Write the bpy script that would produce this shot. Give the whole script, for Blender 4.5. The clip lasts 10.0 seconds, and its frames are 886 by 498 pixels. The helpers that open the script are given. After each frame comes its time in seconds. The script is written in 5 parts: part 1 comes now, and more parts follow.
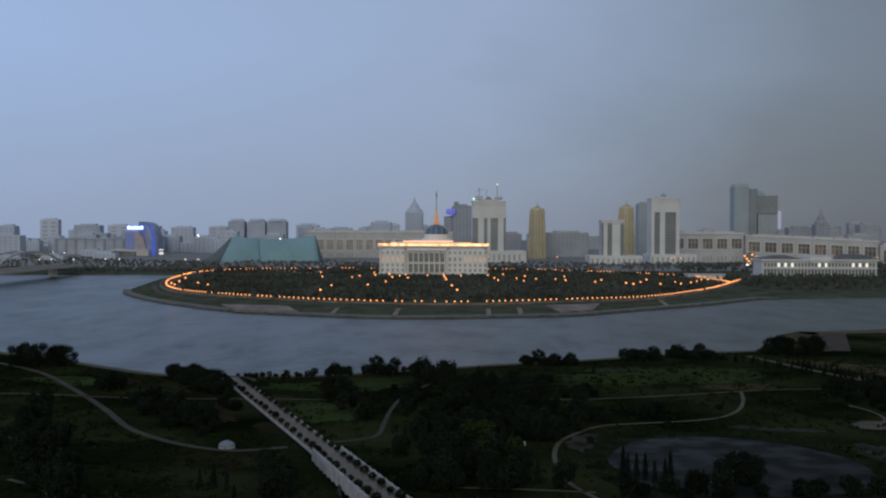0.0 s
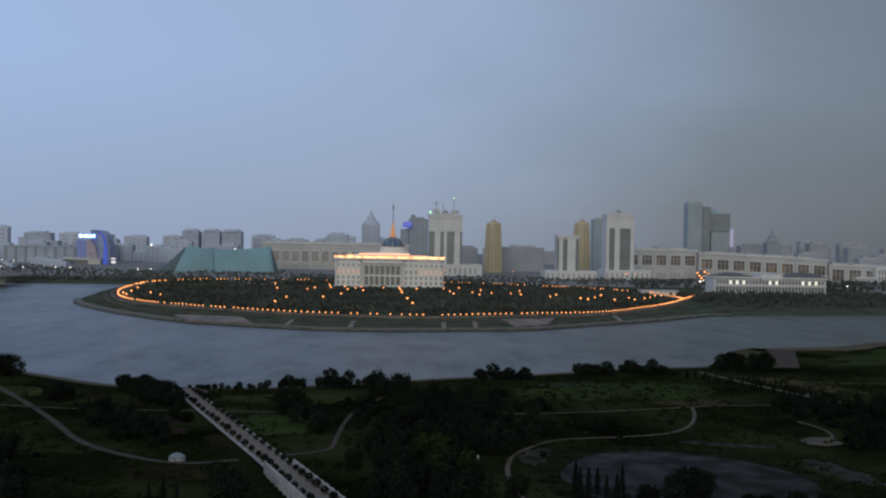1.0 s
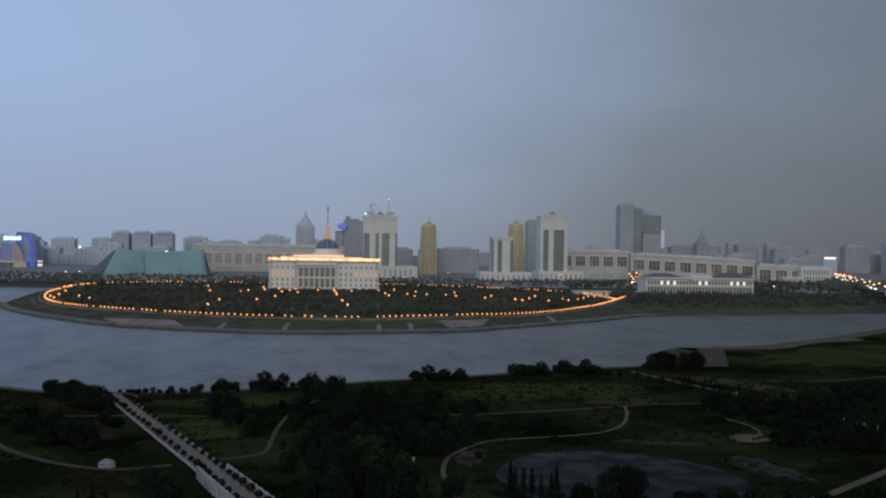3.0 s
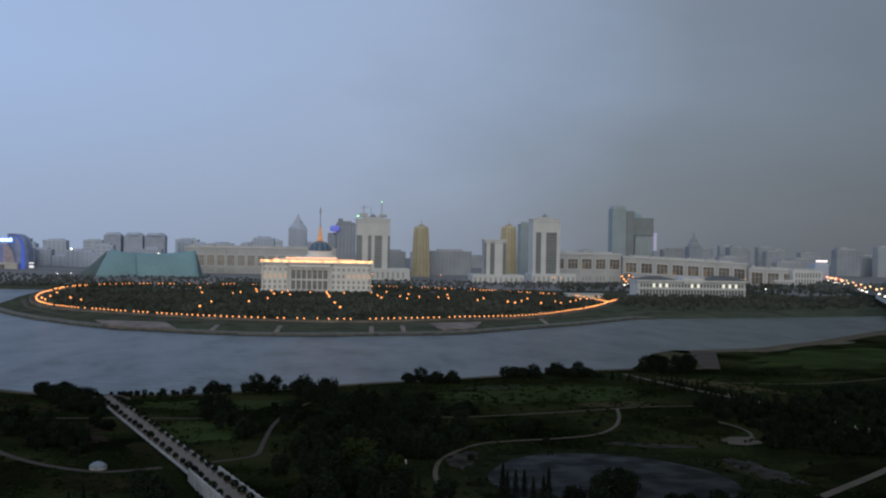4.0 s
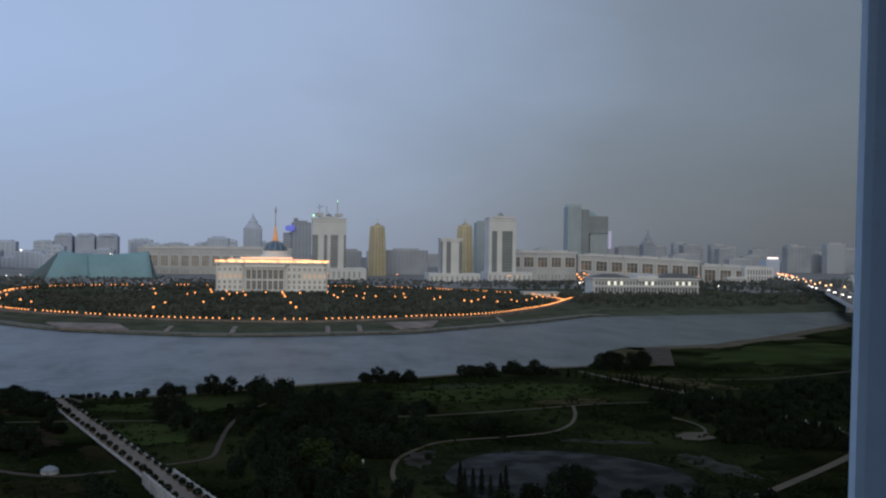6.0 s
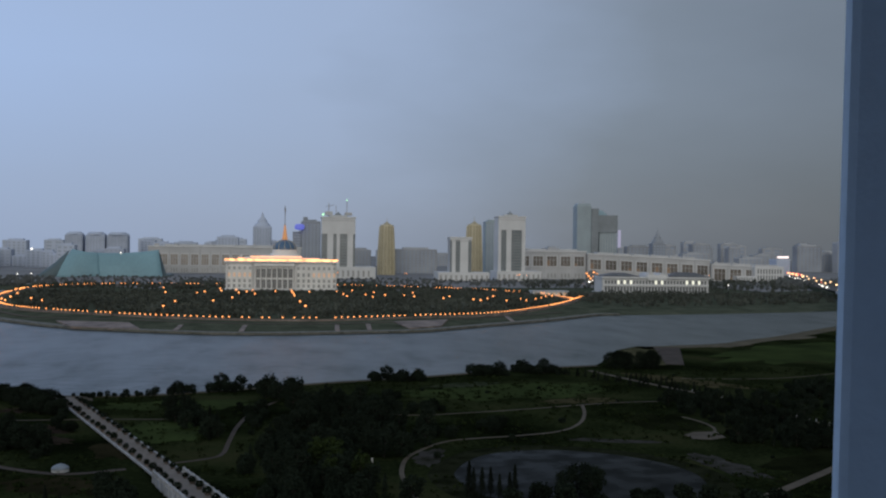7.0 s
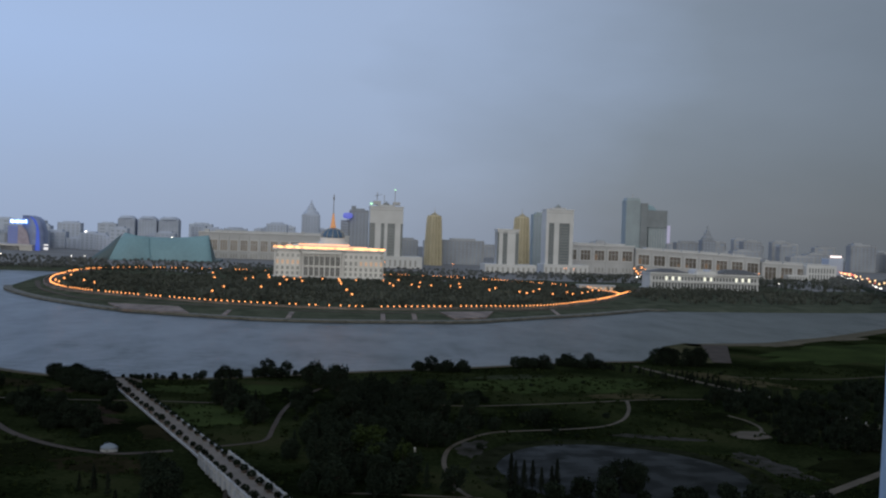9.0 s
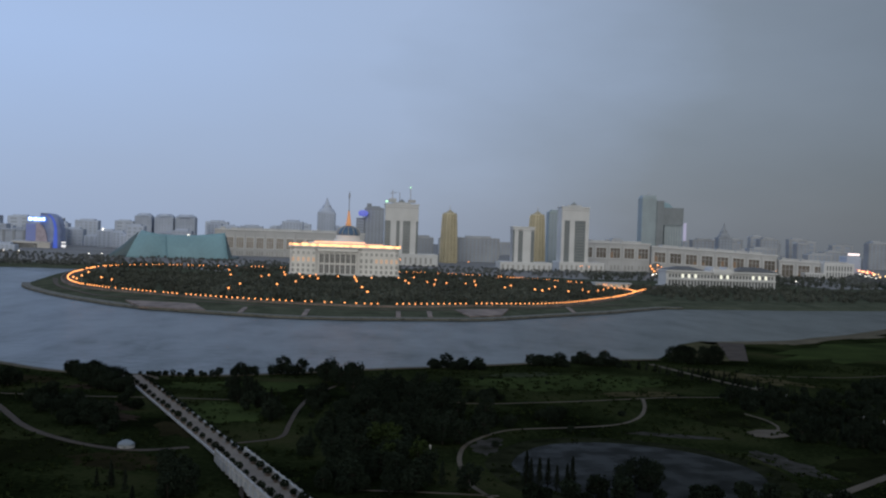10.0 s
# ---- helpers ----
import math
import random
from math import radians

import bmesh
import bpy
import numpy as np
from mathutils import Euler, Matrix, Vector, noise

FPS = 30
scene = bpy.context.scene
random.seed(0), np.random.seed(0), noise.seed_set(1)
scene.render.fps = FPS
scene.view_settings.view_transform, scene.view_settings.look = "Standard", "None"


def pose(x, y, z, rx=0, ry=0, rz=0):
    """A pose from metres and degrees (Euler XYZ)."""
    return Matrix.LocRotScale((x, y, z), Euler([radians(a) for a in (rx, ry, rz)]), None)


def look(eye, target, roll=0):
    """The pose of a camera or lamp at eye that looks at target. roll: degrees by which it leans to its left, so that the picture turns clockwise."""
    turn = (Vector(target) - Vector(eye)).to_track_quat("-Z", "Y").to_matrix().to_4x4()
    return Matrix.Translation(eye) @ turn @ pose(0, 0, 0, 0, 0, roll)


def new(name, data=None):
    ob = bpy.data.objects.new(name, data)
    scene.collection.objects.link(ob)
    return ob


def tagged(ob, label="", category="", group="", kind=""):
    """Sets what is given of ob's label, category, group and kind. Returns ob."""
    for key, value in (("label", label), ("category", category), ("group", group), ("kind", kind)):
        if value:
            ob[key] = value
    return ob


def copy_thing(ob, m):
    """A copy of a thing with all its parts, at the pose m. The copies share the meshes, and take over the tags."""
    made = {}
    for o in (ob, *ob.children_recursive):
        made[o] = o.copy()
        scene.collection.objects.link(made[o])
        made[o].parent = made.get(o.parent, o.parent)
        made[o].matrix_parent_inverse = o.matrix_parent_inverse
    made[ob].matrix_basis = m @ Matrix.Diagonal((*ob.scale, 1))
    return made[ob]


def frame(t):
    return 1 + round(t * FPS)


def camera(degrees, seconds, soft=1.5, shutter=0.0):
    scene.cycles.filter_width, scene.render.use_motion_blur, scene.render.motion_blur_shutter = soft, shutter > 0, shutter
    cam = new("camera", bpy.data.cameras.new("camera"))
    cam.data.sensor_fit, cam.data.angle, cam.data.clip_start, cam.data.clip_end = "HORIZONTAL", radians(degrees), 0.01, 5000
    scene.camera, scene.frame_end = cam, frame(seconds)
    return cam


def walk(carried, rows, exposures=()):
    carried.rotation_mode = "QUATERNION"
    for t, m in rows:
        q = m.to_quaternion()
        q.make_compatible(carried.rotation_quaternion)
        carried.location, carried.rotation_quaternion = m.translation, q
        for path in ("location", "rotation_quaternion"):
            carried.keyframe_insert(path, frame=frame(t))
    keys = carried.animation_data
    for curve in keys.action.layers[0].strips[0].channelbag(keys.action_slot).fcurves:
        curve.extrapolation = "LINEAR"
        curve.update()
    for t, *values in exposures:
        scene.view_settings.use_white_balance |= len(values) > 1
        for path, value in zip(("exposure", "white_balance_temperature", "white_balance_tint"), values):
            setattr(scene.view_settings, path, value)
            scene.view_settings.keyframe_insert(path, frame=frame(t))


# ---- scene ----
cam = camera(47.2, 10.0, soft=2.2)
# seconds, sideways and forward shift on the balcony, turn
PATH = [(t, pose(x, y, 46.0, rx, ry, rz)) for t, x, y, rx, ry, rz in (
    (0.0, -0.075, 0.040, 88.980, -0.200, 0.004),
    (0.5, -0.074, 0.039, 90.080, -0.653, -1.699),
    (1.0, -0.073, 0.039, 89.749, -1.049, -2.459),
    (1.5, -0.072, 0.038, 90.152, -1.537, -3.602),
    (2.0, -0.070, 0.037, 90.088, -1.439, -4.690),
    (2.5, -0.069, 0.037, 89.879, -1.072, -5.545),
    (4.0, -0.064, 0.034, 90.046, -1.029, -6.542),
    (4.5, -0.062, 0.033, 90.096, -1.065, -6.496),
    (5.0, -0.060, 0.032, 90.095, -1.006, -7.225),
    (5.5, -0.056, 0.030, 90.014, -0.767, -8.255),
    (5.7, -0.047, 0.025, 90.048, -0.713, -9.090),
    (7.0, -0.021, 0.011, 89.961, -0.743, -8.488),
    (7.5, 0.000, 0.000, 90.096, -0.145, -9.375),
    (8.0, 0.000, 0.000, 90.335, -0.193, -8.665),
    (8.5, -0.008, 0.004, 90.050, -1.164, -6.488),
    (9.0, -0.020, 0.011, 89.401, -2.009, -5.824),
    (9.5, -0.028, 0.015, 89.341, -2.206, -5.413),
    (10.0, -0.030, 0.016, 89.232, -2.012, -4.954))]
walk(cam, PATH, [(0.0, -0.11), (0.6, -0.03), (1.2, -0.03), (2.4, -0.07), (4.0, 0.0), (7.0, 0.04), (8.7, 0.04), (9.4, 0.11), (10.0, 0.11)])

# ---- world and light: a heavy overcast evening, darker cloud to the right ----
world = bpy.data.worlds.new("overcast_evening")
scene.world = world
world.use_nodes = True
wn, wl = world.node_tree.nodes, world.node_tree.links
wn.clear()
w_out = wn.new("ShaderNodeOutputWorld")
w_bg = wn.new("ShaderNodeBackground")
w_sky = wn.new("ShaderNodeTexSky")
w_sky.sky_type, w_sky.sun_disc = "NISHITA", False
w_sky.sun_elevation, w_sky.sun_rotation = radians(9), radians(200)
w_co = wn.new("ShaderNodeTexCoord")
w_sep = wn.new("ShaderNodeSeparateXYZ")
wl.new(w_co.outputs["Generated"], w_sep.inputs[0])
w_cloud = wn.new("ShaderNodeTexNoise")
w_cloud.inputs["Scale"].default_value, w_cloud.inputs["Detail"].default_value = 3.4, 6
w_map = wn.new("ShaderNodeMapping")
w_map.inputs["Scale"].default_value = (1, 1, 2.6)
wl.new(w_co.outputs["Generated"], w_map.inputs[0])
wl.new(w_map.outputs[0], w_cloud.inputs["Vector"])


def wmath(op, a, b):
    n = wn.new("ShaderNodeMath")
    n.operation = op
    for i, v in enumerate((a, b)):
        if isinstance(v, (int, float)):
            n.inputs[i].default_value = v
        else:
            wl.new(v, n.inputs[i])
    return n.outputs[0]


w_az = wmath("ADD", w_sep.outputs[0], wmath("MULTIPLY", wmath("SUBTRACT", w_cloud.outputs[0], 0.5), 0.26))
w_az = wmath("SUBTRACT", w_az, wmath("MULTIPLY", w_sep.outputs[2], 0.35))
w_ramp = wn.new("ShaderNodeValToRGB")
wl.new(wmath("MULTIPLY_ADD", w_az, 0.5), w_ramp.inputs[0])
w_ramp.inputs[0].links[0].from_node.inputs[2].default_value = 0.5
els = w_ramp.color_ramp.elements
els[0].position, els[0].color = 0.20, (0.360, 0.500, 0.790, 1)
els[1].position, els[1].color = 0.83, (0.099, 0.119, 0.145, 1)
e = els.new(0.50)
e.color = (0.320, 0.410, 0.590, 1)
e = els.new(0.64)
e.color = (0.190, 0.233, 0.300, 1)
# a greyer band of murk low over the horizon
w_low = wn.new("ShaderNodeMapRange")
w_low.inputs["From Min"].default_value, w_low.inputs["From Max"].default_value = -0.02, 0.17
w_low.inputs["To Min"].default_value, w_low.inputs["To Max"].default_value = 0.70, 0.0
wl.new(w_sep.outputs[2], w_low.inputs["Value"])
w_murk = wn.new("ShaderNodeMix")
w_murk.data_type = "RGBA"
w_murk.blend_type = "MULTIPLY"
w_murk.inputs["B"].default_value = (0.78, 0.70, 0.62, 1)
wl.new(w_low.outputs[0], w_murk.inputs["Factor"])
wl.new(w_ramp.outputs[0], w_murk.inputs["A"])
# a little of the clear sky's own gradient shines through the cloud
w_mix = wn.new("ShaderNodeMix")
w_mix.data_type = "RGBA"
w_mix.blend_type = "ADD"
w_mix.inputs["Factor"].default_value = 0.004
# the cloud is thinner and greyer overhead and towards the set sun behind the viewer
w_back = wn.new("ShaderNodeMapRange")
w_back.interpolation_type = "SMOOTHSTEP"
w_back.inputs["From Min"].default_value, w_back.inputs["From Max"].default_value = 0.62, -0.35
wl.new(w_sep.outputs[1], w_back.inputs["Value"])
w_thin = wn.new("ShaderNodeMix")
w_thin.data_type = "RGBA"
w_thin.inputs["B"].default_value = (0.405, 0.410, 0.405, 1)
wl.new(w_back.outputs[0], w_thin.inputs["Factor"])
wl.new(w_murk.outputs["Result"], w_thin.inputs["A"])
wl.new(w_thin.outputs["Result"], w_mix.inputs["A"])
wl.new(w_sky.outputs[0], w_mix.inputs["B"])
wl.new(w_mix.outputs["Result"], w_bg.inputs[0])
w_bg.inputs[1].default_value = 1.0
wl.new(w_bg.outputs[0], w_out.inputs[0])

sun_data = bpy.data.lights.new("sun", "SUN")
sun_data.energy, sun_data.angle, sun_data.color = 0.75, radians(25), (1.0, 0.96, 0.90)
sun = new("sun", sun_data)
sun.matrix_world = look((-300, -900, 260), (0, 600, 0))

# ---- materials ----
MATS = {}


def mat(name, color, rough=0.8, scale=0.2, vary=0.25, fine=4.0, bump=0.0, metal=0.0, tint=None, per=0.0, spec=0.5, stops=()):
    """Procedural surface: two scales of variation, optional bump, optional change from piece to piece."""
    if name in MATS:
        return MATS[name]
    m = bpy.data.materials.new(name)
    m.use_nodes = True
    n, l = m.node_tree.nodes, m.node_tree.links
    b = n["Principled BSDF"]
    b.inputs["Roughness"].default_value, b.inputs["Metallic"].default_value = rough, metal
    b.inputs["Specular IOR Level"].default_value = spec
    co = n.new("ShaderNodeTexCoord")
    big, small = n.new("ShaderNodeTexNoise"), n.new("ShaderNodeTexNoise")
    for t, s in ((big, scale), (small, fine)):
        t.inputs["Scale"].default_value, t.inputs["Detail"].default_value = s, 4
        l.new(co.outputs["Object"], t.inputs["Vector"])
    add = n.new("ShaderNodeMath")
    add.operation = "MULTIPLY_ADD"
    l.new(small.outputs[0], add.inputs[0])
    add.inputs[1].default_value = 0.45
    l.new(big.outputs[0], add.inputs[2])
    source = add.outputs[0]
    if per:
        info = n.new("ShaderNodeObjectInfo")
        more = n.new("ShaderNodeMath")
        more.operation = "MULTIPLY_ADD"
        l.new(info.outputs["Random"], more.inputs[0])
        more.inputs[1].default_value = per
        l.new(source, more.inputs[2])
        source = more.outputs[0]
    ramp = n.new("ShaderNodeValToRGB")
    c = Vector(color)
    other = Vector(tint) if tint else c * (1 - vary)
    ramp.color_ramp.elements[0].position, ramp.color_ramp.elements[0].color = 0.5 + per * 0.2, (*other, 1)
    ramp.color_ramp.elements[1].position, ramp.color_ramp.elements[1].color = 0.95 + per * 0.8, (*(c * (1 + vary * 0.4)), 1)
    for at, c in stops:
        ramp.color_ramp.elements.new(at).color = (*c, 1)
    l.new(source, ramp.inputs[0])
    l.new(ramp.outputs[0], b.inputs["Base Color"])
    if bump:
        bp = n.new("ShaderNodeBump")
        bp.inputs["Strength"].default_value, bp.inputs["Distance"].default_value = bump, 0.3
        l.new(small.outputs[0], bp.inputs["Height"])
        l.new(bp.outputs[0], b.inputs["Normal"])
    MATS[name] = m
    return m


def glow(name, color, strength, base=(0.5, 0.4, 0.3)):
    if name in MATS:
        return MATS[name]
    m = bpy.data.materials.new(name)
    m.use_nodes = True
    b = m.node_tree.nodes["Principled BSDF"]
    b.inputs["Base Color"].default_value = (*base, 1)
    b.inputs["Emission Color"].default_value = (*color, 1)
    b.inputs["Emission Strength"].default_value = strength
    m.cycles.emission_sampling = "NONE"
    MATS[name] = m
    return m


# grass colours lowered further to carry the vignette-like darkness of the near ground
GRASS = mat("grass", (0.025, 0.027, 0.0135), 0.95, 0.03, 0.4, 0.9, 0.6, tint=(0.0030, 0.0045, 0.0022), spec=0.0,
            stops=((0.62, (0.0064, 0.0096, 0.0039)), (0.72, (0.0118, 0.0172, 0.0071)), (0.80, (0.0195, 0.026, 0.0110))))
# far bank grass, lightened and greyed to carry the distance haze
HAZEGRASS = mat("bank_grass", (0.080, 0.090, 0.068), 0.95, 0.07, 0.4, 0.5, 0.4, tint=(0.040, 0.050, 0.036), spec=0.0)
BROWNPATH = mat("trodden_earth", (0.056, 0.047, 0.040), 0.9, 0.15, 0.4, 2.5, 0.2, spec=0.1)
PATHM = mat("pale_gravel", (0.088, 0.078, 0.064), 0.9, 0.15, 0.35, 3.0, 0.2, spec=0.1)
SAND = mat("sandy_shore", (0.085, 0.077, 0.053), 0.95, 0.05, 0.4, 1.5, 0.3, spec=0.1)
DECK = mat("worn_paving", (0.135, 0.118, 0.100), 0.9, 0.2, 0.3, 2.0)
BALUST = mat("weathered_stone", (0.285, 0.305, 0.33), 0.85, 0.4, 0.3, 3.0)
PAVING = mat("pink_paving", (0.19, 0.155, 0.14), 0.85, 0.12, 0.6, 0.6)
# both stones carry a slight bluish cast of haze in their colour
STONE = mat("white_stone", (0.565, 0.585, 0.605), 0.7, 0.05, 0.12, 1.0)
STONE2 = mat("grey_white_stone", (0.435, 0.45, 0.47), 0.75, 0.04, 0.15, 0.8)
CONC = mat("pale_concrete", (0.44, 0.455, 0.48), 0.85, 0.03, 0.22, 0.5, per=0.3)
# far concrete: the blue-grey of distance haze is put into its colour
HAZECONC = mat("dull_concrete", (0.37, 0.43, 0.545), 0.85, 0.03, 0.25, 0.5, per=0.4)
WINDOW = mat("dark_glazing", (0.17, 0.185, 0.195), 0.25, 0.06, 0.3, 0.5)
AMBER = mat("brown_glazing", (0.25, 0.225, 0.20), 0.4, 0.06, 0.35, 0.4, per=0.3)
STEELGLASS = mat("grey_green_glazing", (0.17, 0.195, 0.21), 0.25, 0.05, 0.2, 0.5)
GOLD = mat("gold_cladding", (0.50, 0.455, 0.325), 0.5, 0.06, 0.2, 0.4)
TEAL = mat("turquoise_panels", (0.175, 0.32, 0.39), 0.6, 0.02, 0.18, 0.3)
TEALDARK = mat("dark_turquoise_panels", (0.075, 0.12, 0.145), 0.6, 0.02, 0.18, 0.3)
BLUEDOME = mat("blue_dome", (0.06, 0.13, 0.24), 0.4, 0.1, 0.25, 0.6)
BARK = mat("bark", (0.02, 0.016, 0.012), 0.95, 0.5, 0.4, 4.0, 0.3)
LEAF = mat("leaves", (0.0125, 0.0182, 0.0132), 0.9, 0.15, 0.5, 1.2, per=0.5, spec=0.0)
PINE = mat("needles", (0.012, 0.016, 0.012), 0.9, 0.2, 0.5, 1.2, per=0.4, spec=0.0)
LIMELEAF = mat("light_green_leaves", (0.020, 0.035, 0.008), 0.9, 0.15, 0.5, 1.2, spec=0.15)
# far foliage and city ground: haze is put into these pale base colours
HAZELEAF = mat("city_leaves", (0.145, 0.16, 0.165), 0.9, 0.02, 0.3, 0.25, spec=0.0)
HAZECITY = mat("city_ground", (0.165, 0.17, 0.175), 0.9, 0.01, 0.35, 0.1)
HAZEWOODS = mat("far_leaves", (0.084, 0.096, 0.083), 0.9, 0.02, 0.45, 0.25, spec=0.1)
METAL = mat("grey_metal", (0.30, 0.30, 0.30), 0.5, 0.5, 0.2, 3.0, metal=0.6)
PAINT = mat("white_painted_steel", (0.48, 0.48, 0.475), 0.5, 0.2, 0.15, 2.0)
RENDERW = mat("blue_grey_wall_paint", (0.64, 0.79, 0.94), 0.8, 1.2, 0.10, 60.0, 0.05)
ASPHALT = mat("asphalt", (0.06, 0.06, 0.062), 0.9, 0.1, 0.3, 2.0)
LAMP = glow("lamp_glass", (1.0, 0.33, 0.065), 2.6)
STRIP = glow("orange_light_strip", (1.0, 0.40, 0.13), 1.9)
STRIP.cycles.emission_sampling = "AUTO"
_sn, _sl = STRIP.node_tree.nodes, STRIP.node_tree.links
_sc, _sx, _sr = _sn.new("ShaderNodeTexCoord"), _sn.new("ShaderNodeTexNoise"), _sn.new("ShaderNodeMapRange")
_sx.inputs["Scale"].default_value, _sx.inputs["Detail"].default_value = 0.28, 3
_sr.inputs["From Min"].default_value, _sr.inputs["From Max"].default_value = 0.33, 0.68
_sr.inputs["To Min"].default_value, _sr.inputs["To Max"].default_value = 0.7, 4.2
_sl.new(_sc.outputs["Object"], _sx.inputs["Vector"])
_sl.new(_sx.outputs[0], _sr.inputs["Value"])
_sl.new(_sr.outputs[0], _sn["Principled BSDF"].inputs["Emission Strength"])
WARMWIN = glow("warm_lit_glass", (1.0, 0.55, 0.30), 0.35)
COOLWIN = glow("pale_lit_glass", (0.95, 0.98, 0.80), 0.95)
BLUESIGN = glow("blue_screen", (0.06, 0.13, 0.70), 0.6, (0.03, 0.04, 0.10))
WHITELAMP = glow("white_lamp", (1.0, 0.95, 0.85), 2.6)
HIGHLAMP = glow("yellow_lamp", (1.0, 0.62, 0.28), 2.2)
REDLAMP = glow("red_lamp", (1.0, 0.08, 0.05), 2.0)
GREENLAMP = glow("green_lamp", (0.35, 1.0, 0.45), 1.6)

BROWNWIN = mat("dark_brown_glazing", (0.128, 0.114, 0.100), 0.3, 0.06, 0.4, 0.4, per=0.35)
DIMWARM = glow("dim_warm_glass", (1.0, 0.52, 0.22), 0.04, (0.20, 0.15, 0.11))
DARKROOF = mat("dark_metal_roof", (0.095, 0.10, 0.105), 0.6, 0.1, 0.3, 1.0)
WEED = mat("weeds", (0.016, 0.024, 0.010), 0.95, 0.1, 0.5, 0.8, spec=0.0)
WATER = bpy.data.materials.new("river_water")
WATER.use_nodes = True
_n, _l = WATER.node_tree.nodes, WATER.node_tree.links
_b = _n["Principled BSDF"]
_b.inputs["Base Color"].default_value = (0.020, 0.029, 0.025, 1)
_b.inputs["Roughness"].default_value = 0.28
_b.inputs["Specular Tint"].default_value = (0.95, 1.0, 0.91, 1)
_b.inputs["IOR"].default_value = 1.20
_co = _n.new("ShaderNodeTexCoord")
_mp = _n.new("ShaderNodeMapping")
_mp.inputs["Scale"].default_value = (0.55, 1.0, 1.0)
_w1, _w2 = _n.new("ShaderNodeTexNoise"), _n.new("ShaderNodeTexNoise")
_w1.inputs["Scale"].default_value, _w1.inputs["Detail"].default_value = 0.35, 6
_w2.inputs["Scale"].default_value, _w2.inputs["Detail"].default_value = 0.012, 4
_w3 = _n.new("ShaderNodeTexNoise")
_w3.inputs["Scale"].default_value, _w3.inputs["Detail"].default_value = 0.085, 10
_w3.inputs["Roughness"].default_value = 0.68
_m3 = _n.new("ShaderNodeMapping")
_m3.inputs["Scale"].default_value, _m3.inputs["Rotation"].default_value = (0.6, 0.22, 1.0), (0, 0, 0.35)
_l.new(_co.outputs["Object"], _m3.inputs[0])
_l.new(_m3.outputs[0], _w3.inputs["Vector"])
_l.new(_co.outputs["Object"], _mp.inputs[0])
for _w in (_w1, _w2):
    _l.new(_mp.outputs[0], _w.inputs["Vector"])
_st = _n.new("ShaderNodeMapRange")
_st.inputs["From Min"].default_value, _st.inputs["From Max"].default_value = 0.35, 0.65
_st.inputs["To Min"].default_value, _st.inputs["To Max"].default_value = 0.25, 0.75
_l.new(_w2.outputs[0], _st.inputs["Value"])
_sp = _n.new("ShaderNodeMapRange")
_sp.inputs["From Min"].default_value, _sp.inputs["From Max"].default_value = 0.36, 0.60
_sp.inputs["To Min"].default_value, _sp.inputs["To Max"].default_value = 1.115, 1.23
_l.new(_w3.outputs[0], _sp.inputs["Value"])
_l.new(_sp.outputs[0], _b.inputs["IOR"])
_bp = _n.new("ShaderNodeBump")
_bp.inputs["Distance"].default_value = 0.8
_l.new(_st.outputs[0], _bp.inputs["Strength"])
_l.new(_w1.outputs[0], _bp.inputs["Height"])
_l.new(_bp.outputs[0], _b.inputs["Normal"])

POND_WATER = WATER.copy()
POND_WATER.name = "pond_water"
POND_WATER.node_tree.nodes["Principled BSDF"].inputs["Roughness"].default_value = 0.05
POND_WATER.node_tree.nodes["Principled BSDF"].inputs["Base Color"].default_value = (0.012, 0.014, 0.014, 1)
for _k in list(POND_WATER.node_tree.nodes["Principled BSDF"].inputs["IOR"].links):
    POND_WATER.node_tree.links.remove(_k)
POND_WATER.node_tree.nodes["Principled BSDF"].inputs["IOR"].default_value = 1.028
for _k in list(POND_WATER.node_tree.nodes["Principled BSDF"].inputs["Normal"].links):
    POND_WATER.node_tree.links.remove(_k)

_pn, _pl = POND_WATER.node_tree.nodes, POND_WATER.node_tree.links
_pt, _pm, _pc = _pn.new("ShaderNodeTexNoise"), _pn.new("ShaderNodeMapRange"), _pn.new("ShaderNodeTexCoord")
_pt.inputs["Scale"].default_value, _pt.inputs["Detail"].default_value = 0.16, 6
_pm.inputs["From Min"].default_value, _pm.inputs["From Max"].default_value = 0.38, 0.62
_pm.inputs["To Min"].default_value, _pm.inputs["To Max"].default_value = 1.014, 1.036
_pl.new(_pc.outputs["Object"], _pt.inputs["Vector"])
_pl.new(_pt.outputs[0], _pm.inputs["Value"])
_pl.new(_pm.outputs[0], _pn["Principled BSDF"].inputs["IOR"])

